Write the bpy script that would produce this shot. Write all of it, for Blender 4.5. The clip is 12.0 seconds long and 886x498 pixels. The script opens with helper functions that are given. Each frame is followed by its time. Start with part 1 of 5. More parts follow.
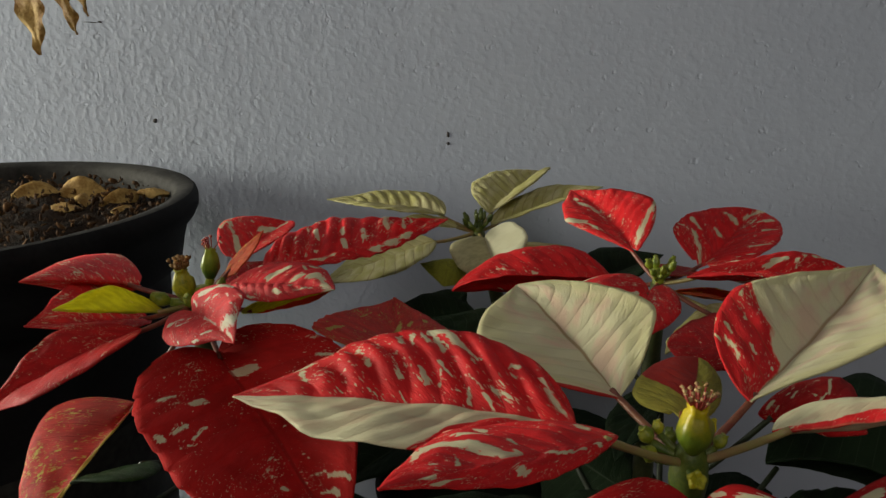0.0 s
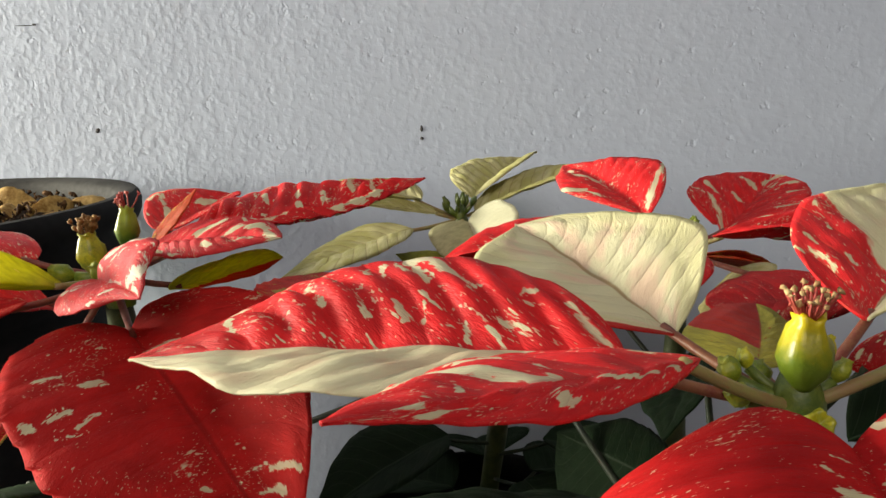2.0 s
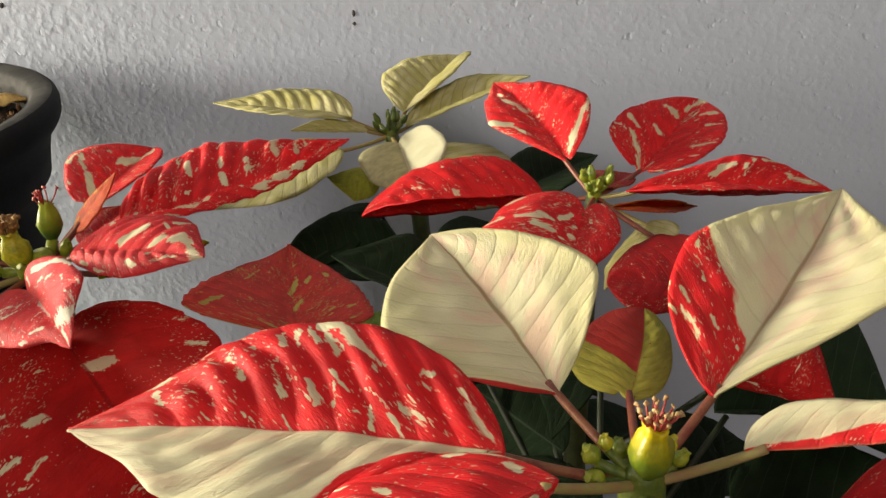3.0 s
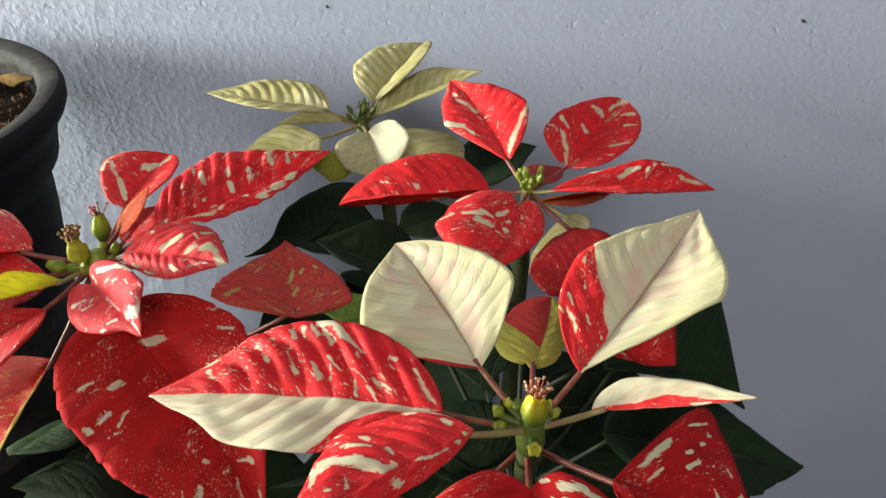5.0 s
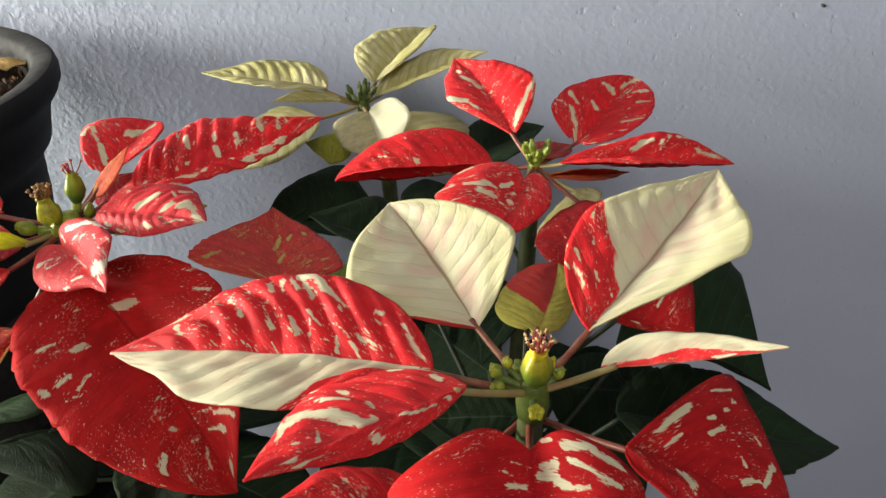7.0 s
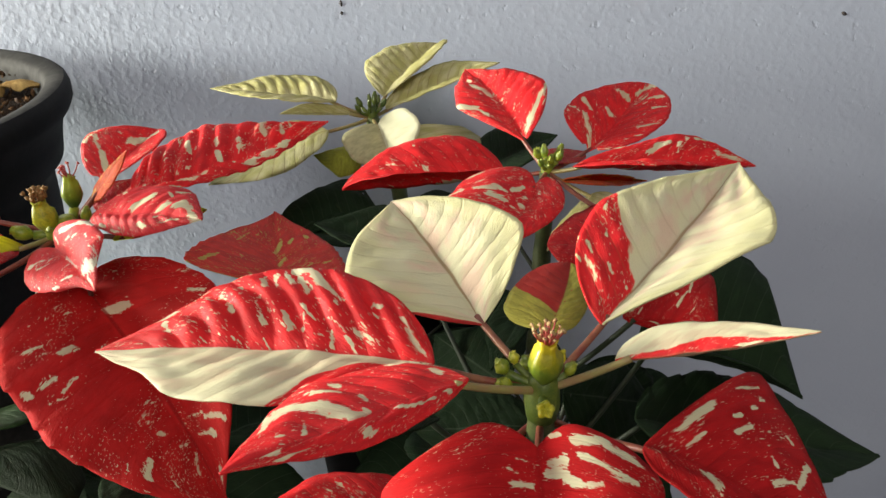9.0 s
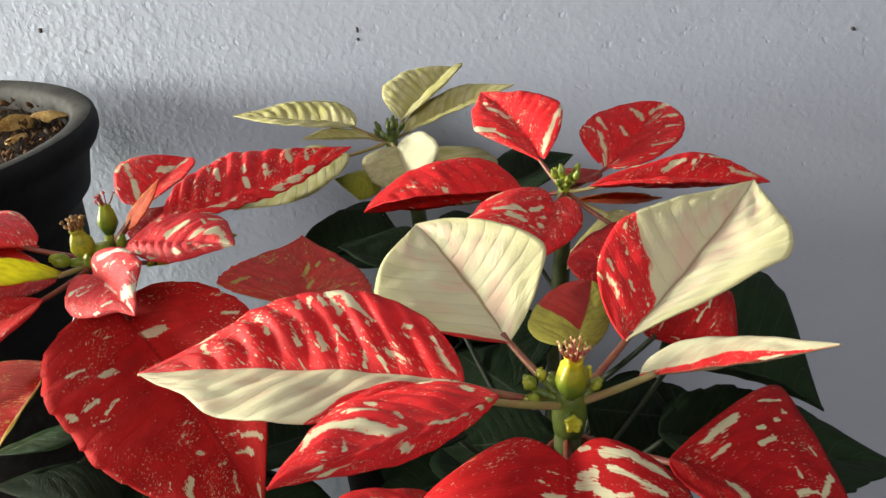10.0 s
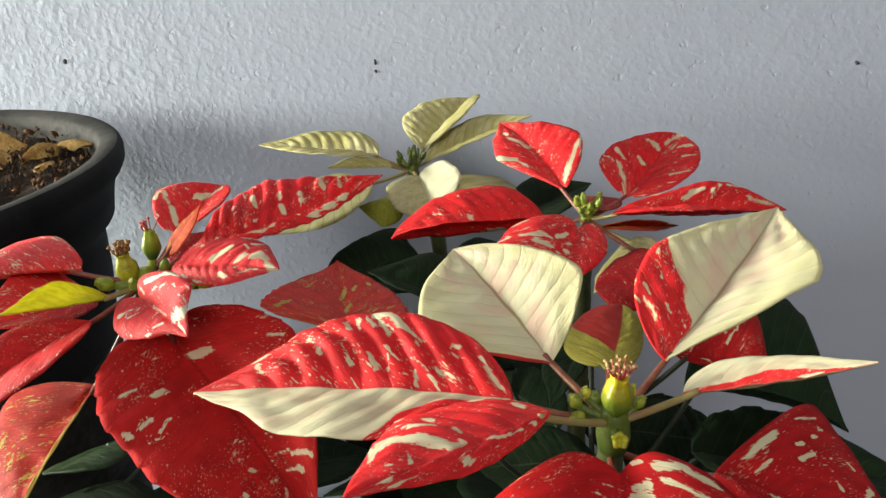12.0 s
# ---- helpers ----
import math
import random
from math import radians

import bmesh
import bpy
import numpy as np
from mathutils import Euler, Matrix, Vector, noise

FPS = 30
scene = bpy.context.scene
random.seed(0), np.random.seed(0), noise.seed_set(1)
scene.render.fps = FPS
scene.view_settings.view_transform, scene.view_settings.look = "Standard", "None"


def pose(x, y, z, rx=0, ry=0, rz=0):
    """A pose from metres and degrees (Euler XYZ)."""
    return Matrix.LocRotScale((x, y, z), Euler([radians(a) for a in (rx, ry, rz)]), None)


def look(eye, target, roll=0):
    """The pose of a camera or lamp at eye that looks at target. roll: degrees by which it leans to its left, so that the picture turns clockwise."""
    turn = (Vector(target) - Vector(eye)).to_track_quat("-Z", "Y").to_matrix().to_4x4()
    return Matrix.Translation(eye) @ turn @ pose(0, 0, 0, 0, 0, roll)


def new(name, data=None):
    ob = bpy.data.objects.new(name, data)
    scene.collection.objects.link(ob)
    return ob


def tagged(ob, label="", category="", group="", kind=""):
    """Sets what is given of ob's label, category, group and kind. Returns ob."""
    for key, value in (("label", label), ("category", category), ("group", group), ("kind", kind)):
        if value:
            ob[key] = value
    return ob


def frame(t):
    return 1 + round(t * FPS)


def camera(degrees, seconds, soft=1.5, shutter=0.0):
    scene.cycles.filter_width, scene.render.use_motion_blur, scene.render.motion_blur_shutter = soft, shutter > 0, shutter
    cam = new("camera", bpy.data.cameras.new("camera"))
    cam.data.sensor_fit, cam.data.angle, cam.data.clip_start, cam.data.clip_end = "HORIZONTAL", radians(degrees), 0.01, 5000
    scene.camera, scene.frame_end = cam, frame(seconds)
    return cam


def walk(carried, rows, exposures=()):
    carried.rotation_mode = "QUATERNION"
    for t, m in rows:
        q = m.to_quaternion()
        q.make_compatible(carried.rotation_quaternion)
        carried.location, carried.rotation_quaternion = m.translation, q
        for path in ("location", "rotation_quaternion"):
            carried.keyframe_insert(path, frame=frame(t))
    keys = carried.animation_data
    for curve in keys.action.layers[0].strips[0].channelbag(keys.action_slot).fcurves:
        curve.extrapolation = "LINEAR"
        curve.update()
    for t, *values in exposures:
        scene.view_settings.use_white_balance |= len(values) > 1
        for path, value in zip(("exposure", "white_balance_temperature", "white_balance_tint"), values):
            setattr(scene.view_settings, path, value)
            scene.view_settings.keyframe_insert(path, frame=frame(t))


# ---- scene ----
ROOM_LEFT, WINDOW = -2.0, (-0.15, 0.565, 0.36, 0.84)
ROOM_FRONT, FRONT_OPENING = -1.9, (-0.6, 0.7, 1.55, 2.70)
LAMP, LAMP_COLOUR = 136.0, (0.97, 0.98, 0.96)
FRONT_FILL, FRONT_FILL_COLOUR = 46.0, (1.0, 0.94, 0.99)
SUN_ELEV, SUN_TURN, SKY = 25.0, 225.0, 0.12
EXPOSURES = [(0.0, -1.37, 7650, 3), (0.1, -1.07, 7650, 3), (0.2, -0.57, 7650, 3), (0.35, -0.12, 7650, 3), (1.5, -0.15, 7650, 3), (2.5, -0.21, 7950, 7), (3.2, -0.21, 8400, 8), (4.8, 0.04, 6900, 6), (5.8, 0.04, 6900, 6), (7.2, 0.04, 7200, 7), (8.8, 0.04, 7300, 5), (10.5, 0.04, 7300, 5), (12.0, 0.07, 7250, 3)]
cam = camera(63.0, 12.0)
PATH = [
    (0, (0.0064, 0.0000, 0.4285), (-0.0667, 0.3777, 0.3188), -0.47),
    (0.5, (-0.0118, 0.0203, 0.3929), (-0.0731, 0.4049, 0.3015), 0.77),
    (1, (-0.0194, 0.0328, 0.3953), (-0.0846, 0.4170, 0.3073), -1.50),
    (1.5, (-0.0133, 0.0405, 0.3900), (-0.0763, 0.4273, 0.3097), -2.86),
    (2, (-0.0039, 0.0464, 0.3809), (-0.0654, 0.4328, 0.2979), -2.61),
    (2.5, (-0.0010, 0.0685, 0.4142), (-0.0552, 0.4475, 0.2985), -3.75),
    (3, (0.0067, 0.0549, 0.4379), (-0.0262, 0.4115, 0.2562), -1.45),
    (5, (0.0139, 0.0053, 0.5022), (0.0009, 0.3392, 0.2823), 0.45),
    (5.5, (0.0108, 0.0068, 0.4960), (-0.0065, 0.3470, 0.2863), 0.23),
    (6, (0.0064, 0.0102, 0.4870), (-0.0139, 0.3513, 0.2791), 0.28),
    (6.5, (0.0156, 0.0118, 0.4752), (-0.0078, 0.3544, 0.2701), -0.24),
    (7, (0.0203, 0.0113, 0.4690), (-0.0008, 0.3526, 0.2616), -0.10),
    (9, (0.0256, 0.0157, 0.4513), (-0.0081, 0.3661, 0.2613), -1.66),
    (9.5, (0.0215, 0.0138, 0.4516), (-0.0159, 0.3653, 0.2644), -2.26),
    (10, (0.0222, 0.0092, 0.4559), (-0.0185, 0.3636, 0.2749), -3.15),
    (10.5, (0.0111, 0.0055, 0.4506), (-0.0294, 0.3617, 0.2732), -2.72),
    (11, (0.0154, 0.0063, 0.4610), (-0.0211, 0.3679, 0.2937), -2.22),
    (11.5, (0.0101, -0.0013, 0.4597), (-0.0291, 0.3607, 0.2939), -2.78),
    (12, (0.0080, -0.0010, 0.4592), (-0.0304, 0.3606, 0.2925), -2.83),
]
walk(cam, [(t, look(eye, target, roll)) for t, eye, target, roll in PATH], EXPOSURES)

# ---- world, sun, light ----
world = bpy.data.worlds.new("sky")
scene.world = world
world.use_nodes = True
wn = world.node_tree
sky = wn.nodes.new("ShaderNodeTexSky")
sky.sky_type = "NISHITA"
sky.sun_disc = False
sky.sun_elevation = radians(SUN_ELEV)
sky.sun_rotation = radians(SUN_TURN)
wn.links.new(sky.outputs[0], wn.nodes["Background"].inputs[0])
wn.nodes["Background"].inputs[1].default_value = SKY
def opening_light(name, size_x, size_y, watts, colour, m):
    lamp = new(name, bpy.data.lights.new(name, "AREA"))
    lamp.data.shape, lamp.data.size, lamp.data.size_y = "RECTANGLE", size_x, size_y
    lamp.data.energy, lamp.data.color = watts, colour
    lamp.matrix_world = m


opening_light("window_daylight", WINDOW[3] - WINDOW[2], WINDOW[1] - WINDOW[0], LAMP, LAMP_COLOUR,
              Matrix.Translation((ROOM_LEFT - 0.06, (WINDOW[0] + WINDOW[1]) / 2, (WINDOW[2] + WINDOW[3]) / 2)) @ Matrix.Rotation(radians(-90), 4, "Y"))
# soft fill from the front, an added lamp behind an added high opening
opening_light("front_fill_light", FRONT_OPENING[1] - FRONT_OPENING[0], FRONT_OPENING[3] - FRONT_OPENING[2], FRONT_FILL, FRONT_FILL_COLOUR,
              Matrix.Translation(((FRONT_OPENING[0] + FRONT_OPENING[1]) / 2, ROOM_FRONT - 0.06, (FRONT_OPENING[2] + FRONT_OPENING[3]) / 2)) @ Matrix.Rotation(radians(90), 4, "X"))


# ---- node helpers ----
class Nodes:
    """A small writer of shader trees."""

    def __init__(self, name):
        self.mat = bpy.data.materials.new(name)
        self.mat.use_nodes = True
        self.tree = self.mat.node_tree
        self.bsdf = self.tree.nodes["Principled BSDF"]

    def add(self, kind, **settings):
        node = self.tree.nodes.new("ShaderNode" + kind)
        for key, value in settings.items():
            if key == "operation":
                node.operation = value
            elif key == "data_type":
                node.data_type = value
            elif key == "blend_type":
                node.blend_type = value
            elif key == "interpolation":
                node.interpolation_type = value
            elif key == "feature":
                node.feature = value
        return node

    def put(self, socket, value):
        if isinstance(value, bpy.types.NodeSocket):
            self.tree.links.new(value, socket)
        elif value is not None:
            if isinstance(value, (tuple, list)) and len(value) == 3 and socket.type == "RGBA":
                value = (*value, 1.0)
            socket.default_value = value

    def math(self, operation, a, b=None, c=None):
        node = self.add("Math", operation=operation)
        for socket, value in zip(node.inputs, (a, b, c)):
            self.put(socket, value)
        return node.outputs[0]

    def vec(self, x, y, z):
        node = self.add("CombineXYZ")
        for socket, value in zip(node.inputs, (x, y, z)):
            self.put(socket, value)
        return node.outputs[0]

    def vector(self, operation, a, b=None):
        node = self.add("VectorMath", operation=operation)
        self.put(node.inputs[0], a)
        self.put(node.inputs[1], b)
        return node.outputs["Value" if operation in ("DOT_PRODUCT", "LENGTH") else "Vector"]

    def noise(self, vector, scale, detail=4.0, rough=0.55):
        node = self.add("TexNoise")
        self.put(node.inputs["Vector"], vector)
        node.inputs["Scale"].default_value = scale
        node.inputs["Detail"].default_value = detail
        node.inputs["Roughness"].default_value = rough
        return node.outputs["Fac"]

    def step(self, value, low, high, a=0.0, b=1.0):
        node = self.add("MapRange", interpolation="SMOOTHSTEP")
        for socket, v in zip(node.inputs, (value, low, high, a, b)):
            self.put(socket, v)
        return node.outputs[0]

    def mix(self, fac, a, b, blend="MIX"):
        node = self.add("Mix", data_type="RGBA", blend_type=blend)
        self.put(node.inputs[0], fac)
        self.put(node.inputs[6], a)
        self.put(node.inputs[7], b)
        return node.outputs[2]

    def bump(self, height, strength, distance, normal=None):
        node = self.add("Bump")
        node.inputs["Strength"].default_value = strength
        node.inputs["Distance"].default_value = distance
        self.put(node.inputs["Height"], height)
        if normal is not None:
            self.put(node.inputs["Normal"], normal)
        return node.outputs[0]

    def place(self):
        return self.add("TexCoord").outputs["Object"]

    def done(self, colour, rough, normal=None, spec=0.5, metal=0.0):
        self.put(self.bsdf.inputs["Base Color"], colour)
        self.put(self.bsdf.inputs["Roughness"], rough)
        self.put(self.bsdf.inputs["Specular IOR Level"], spec)
        self.put(self.bsdf.inputs["Metallic"], metal)
        if normal is not None:
            self.put(self.bsdf.inputs["Normal"], normal)
        return self.mat


def simple(name, a, b, scale, rough=0.6, bump=0.2, distance=0.001, spec=0.5):
    """Two tones of one surface, mixed at two scales, with fine relief."""
    n = Nodes(name)
    p = n.place()
    big, fine = n.noise(p, scale, 3), n.noise(p, scale * 9, 4)
    fac = n.math("ADD", n.math("MULTIPLY", big, 0.65), n.math("MULTIPLY", fine, 0.35))
    colour = n.mix(n.step(fac, 0.35, 0.65), a, b)
    return n.done(colour, rough, n.bump(fine, bump, distance), spec)


def leaf_material(name, base, accent, left, right, specks=0.5, splash=0.0, seed=0.0, rough=0.52, vein=None, veined=0.35, glow=0.22, tints=None, streaks=None, bare=False, rag=1.0, lines_seen=0.14, grain=1.0, vein_width=0.30, rim=None):
    """A leaf blade in its own lengthways (u) and crossways (v) measure.
    left, right: (start, by u, by v) of the accent colour's spread on each half, or ("in" or "out", [(u, v), ...]), the line within or
    beyond which it lies; grain: fineness of the flecks; rim: the accent's tint towards the edge; specks and splash: how much of it is flecked;
    streaks: (half width, [(u, v, u, v, radius), ...]) of the larger marks, in the base colour where bare."""
    n = Nodes(name)
    uv = n.add("UVMap")
    uv.uv_map = "blade"
    sep = n.add("SeparateXYZ")
    n.put(sep.inputs[0], uv.outputs[0])
    u = sep.outputs[0]
    v = n.math("MULTIPLY_ADD", sep.outputs[1], 2.0, -1.0)
    av = n.math("ABSOLUTE", v)
    side = n.step(v, -0.004, 0.004)
    ph = n.math("SUBTRACT", u, n.math("MULTIPLY", av, 0.28))
    along = n.vec(n.math("MULTIPLY", ph, 17.0), n.math("MULTIPLY", av, 2.6), n.math("MULTIPLY_ADD", side, 7.3, seed))
    broad = n.vec(n.math("MULTIPLY", ph, 7.0), n.math("MULTIPLY", av, 2.0), n.math("MULTIPLY_ADD", side, 5.1, seed + 3.7))
    cells = n.vec(n.math("MULTIPLY", ph, 36.0 * grain), n.math("MULTIPLY", av, 6.0 * grain), n.math("MULTIPLY_ADD", side, 9.7, seed + 11.0))
    n1, n2, n3 = n.noise(along, 1.0, 3, 0.6), n.noise(broad, 1.0, 4, 0.65), n.noise(cells, 1.0, 2, 0.5)
    n4 = n.noise(cells, 3.3, 1, 0.4)
    # spread of the accent on each half
    fields = []
    for spread_rule in (left, right):
        if spread_rule[0] in ("in", "out"):
            ramp = n.add("ValToRGB")
            stops = ramp.color_ramp.elements
            for k, (at, reach) in enumerate(spread_rule[1]):
                stop = stops[k] if k < 2 else stops.new(at)
                stop.position, stop.color = at, (reach / 2, reach / 2, reach / 2, 1.0)
            n.put(ramp.inputs[0], u)
            line_at = n.add("SeparateColor")
            n.put(line_at.inputs[0], ramp.outputs[0])
            gap = n.math("MULTIPLY_ADD", line_at.outputs[0], 2.0, n.math("MULTIPLY", av, -1.0))
            fields.append(n.math("MULTIPLY_ADD", gap, 1.6 if spread_rule[0] == "in" else -1.6, 0.5))
            continue
        c0, cu, cv = spread_rule
        m = n.math("MULTIPLY_ADD", u, cu, c0)
        fields.append(n.math("MULTIPLY_ADD", av, cv, m))
    pick = n.add("Mix", data_type="FLOAT")
    n.put(pick.inputs[0], side)
    n.put(pick.inputs[2], fields[0])
    n.put(pick.inputs[3], fields[1])
    spread = n.math("ADD", pick.outputs[0], n.math("MULTIPLY_ADD", n2, 1.2 * rag, -0.6 * rag))
    spread = n.math("ADD", spread, n.math("MULTIPLY_ADD", n1, 0.3 * rag, -0.15 * rag))
    cover = n.step(spread, 0.47, 0.53)
    patchy = n.math("MULTIPLY_ADD", n.noise(broad, 0.9, 2), -0.50, 0.25)
    n3, n4 = n.math("SUBTRACT", n3, patchy), n.math("SUBTRACT", n4, patchy)
    fleck = n.math("MAXIMUM", n.step(n3, 0.752 - 0.05 * specks, 0.772 - 0.05 * specks), n.step(n4, 0.725 - 0.05 * specks, 0.76 - 0.05 * specks, 0.0, 0.6))
    if specks == 0:
        fleck = 0.0
    blotch = n.step(n.math("ADD", n1, n.math("MULTIPLY_ADD", n2, 0.5, -0.25)), 0.72 - 0.15 * splash, 0.745 - 0.15 * splash)
    mask = n.math("MAXIMUM", cover, n.math("MAXIMUM", fleck, blotch))
    if streaks:
        wide, lines = streaks
        spot = n.vec(u, n.math("MULTIPLY", v, wide), 0.0)
        rough_edge = n.math("ADD", n.math("MULTIPLY_ADD", n1, 0.055, -0.0275), n.math("MULTIPLY_ADD", n3, 0.050, -0.025))
        rough_edge = n.math("ADD", rough_edge, n.math("MULTIPLY_ADD", n4, 0.034, -0.017))
        for u0, v0, u1, v1, radius in lines:
            a, d = Vector((u0, v0 * wide, 0)), Vector((u1 - u0 + 0.001, (v1 - v0) * wide, 0))
            off = n.vector("SUBTRACT", spot, tuple(a))
            h = n.math("MULTIPLY", n.vector("DOT_PRODUCT", off, tuple(d)), 1 / d.length_squared)
            h = n.math("MINIMUM", n.math("MAXIMUM", h, 0.0), 1.0)
            gap = n.vector("LENGTH", n.vector("SUBTRACT", off, n.vec(n.math("MULTIPLY", h, d.x), n.math("MULTIPLY", h, d.y), 0.0)))
            k = min(1.4, max(0.55, radius / 0.020))
            spotted = n.step(n.math("MULTIPLY_ADD", rough_edge, k, gap), radius * 1.05 + 0.002, radius * 0.90 - 0.001)
            mask = n.math("MULTIPLY", mask, n.math("SUBTRACT", 1.0, spotted)) if bare else n.math("MAXIMUM", mask, spotted)
    tone = n.noise(broad, 2.2, 3)
    deep = tuple(0.74 * c for c in base)
    ground = n.mix(n.step(tone, 0.3, 0.7), deep, base)
    pale = tuple(min(1.0, c) for c in (tints or tuple(a * k for a, k in zip(accent, (0.92, 0.80, 0.80)))))
    light = n.mix(n.step(n.noise(broad, 1.1, 2), 0.42, 0.66), accent, pale)
    if rim:
        outer = n.step(n.math("ADD", av, n.math("MULTIPLY_ADD", n.noise(broad, 1.7, 2), 0.9, -0.45)), 0.30, 0.95)
        light = n.mix(outer, light, rim)
    colour = n.mix(mask, ground, light)
    # lateral veins and the midrib
    wave = n.math("SINE", n.math("MULTIPLY", n.math("SUBTRACT", u, n.math("MULTIPLY", n.math("POWER", av, 1.25), 0.20)), math.pi * 11.0))
    line = n.step(n.math("ABSOLUTE", wave), vein_width, 0.0)
    rib = n.step(av, 0.035, 0.008)
    dark = vein or tuple(0.55 * c for c in base)
    marks = n.math("MULTIPLY", n.math("MAXIMUM", n.math("MULTIPLY", line, lines_seen), rib), veined)
    colour = n.mix(marks, colour, dark)
    fine = n.noise(cells, 6.0, 3)
    creases = n.noise(n.vec(n.math("MULTIPLY", ph, 62.0), n.math("MULTIPLY", av, 7.0), n.math("MULTIPLY_ADD", side, 3.9, seed + 5.0)), 1.0, 3, 0.6)
    height = n.math("ADD", n.math("MULTIPLY", line, -0.30), n.math("MULTIPLY_ADD", fine, 0.5, n.math("MULTIPLY", creases, 0.9)))
    normal = n.bump(height, 0.60, 0.0008)
    n.done(colour, n.math("MULTIPLY_ADD", fine, 0.25, rough - 0.1), normal, 0.25 if rough < 0.6 else 0.10)
    thin = n.add("BsdfTranslucent")
    n.put(thin.inputs[0], colour)
    blend = n.add("MixShader")
    blend.inputs[0].default_value = glow
    n.tree.links.new(n.bsdf.outputs[0], blend.inputs[1])
    n.tree.links.new(thin.outputs[0], blend.inputs[2])
    n.tree.links.new(blend.outputs[0], n.tree.nodes["Material Output"].inputs[0])
    return n.mat


# ---- mesh helpers ----
def mesh_object(name, bm, material, parent=None, smooth=True):
    mesh = bpy.data.meshes.new(name)
    bm.normal_update()
    bm.to_mesh(mesh)
    bm.free()
    for poly in mesh.polygons:
        poly.use_smooth = smooth
    mesh.materials.append(material)
    ob = new(name, mesh)
    ob.parent = parent
    return ob


def part(name, bm, material, parent, label="", smooth=True):
    ob = mesh_object(name, bm, material, parent, smooth)
    return tagged(ob, label)


def box_mesh(low, high, bevel=0.0):
    bm = bmesh.new()
    bmesh.ops.create_cube(bm, size=1.0)
    size, mid = Vector(high) - Vector(low), (Vector(high) + Vector(low)) / 2
    for v in bm.verts:
        v.co = Vector([v.co[i] * size[i] + mid[i] for i in range(3)])
    if bevel:
        bmesh.ops.bevel(bm, geom=bm.edges[:], offset=bevel, segments=2, affect="EDGES")
    return bm


def tube_mesh(points, radii, sides=8, bm=None):
    """A round limb along a smooth line of points, with a radius at each."""
    bm = bm or bmesh.new()
    pts = [Vector(p) for p in points]
    rings = []
    for i, p in enumerate(pts):
        t = (pts[min(i + 1, len(pts) - 1)] - pts[max(i - 1, 0)]).normalized()
        a = t.orthogonal().normalized() if not rings else (ref - t * ref.dot(t)).normalized()
        ref = a
        b = t.cross(a)
        rings.append([bm.verts.new(p + (a * math.cos(k * 2 * math.pi / sides) + b * math.sin(k * 2 * math.pi / sides)) * radii[i]) for k in range(sides)])
    for r, s in zip(rings, rings[1:]):
        for k in range(sides):
            bm.faces.new((r[k], r[(k + 1) % sides], s[(k + 1) % sides], s[k]))
    bm.faces.new(rings[0][::-1])
    bm.faces.new(rings[-1])
    return bm


def bow(a, b, lift=(0, 0, 0), steps=8):
    """Points on a bowed line from a to b."""
    a, b = Vector(a), Vector(b)
    m = (a + b) / 2 + Vector(lift)
    return [a * (1 - s) ** 2 + m * 2 * s * (1 - s) + b * s * s for s in (i / steps for i in range(steps + 1))]


def lathe_mesh(profile, sides=96, wobble=0.0, seed=0.0):
    """A closed outline of (radius, height) turned about the z axis."""
    bm = bmesh.new()
    rings = []
    for r, z in profile:
        ring = []
        for k in range(sides):
            a = 2 * math.pi * k / sides
            w = 1 + wobble * noise.noise(Vector((math.cos(a) * 1.5, math.sin(a) * 1.5, z * 3 + seed)))
            ring.append(bm.verts.new((r * w * math.cos(a), r * w * math.sin(a), z)))
        rings.append(ring)
    for r, s in zip(rings, rings[1:]):
        for k in range(sides):
            bm.faces.new((r[k], r[(k + 1) % sides], s[(k + 1) % sides], s[k]))
    return bm


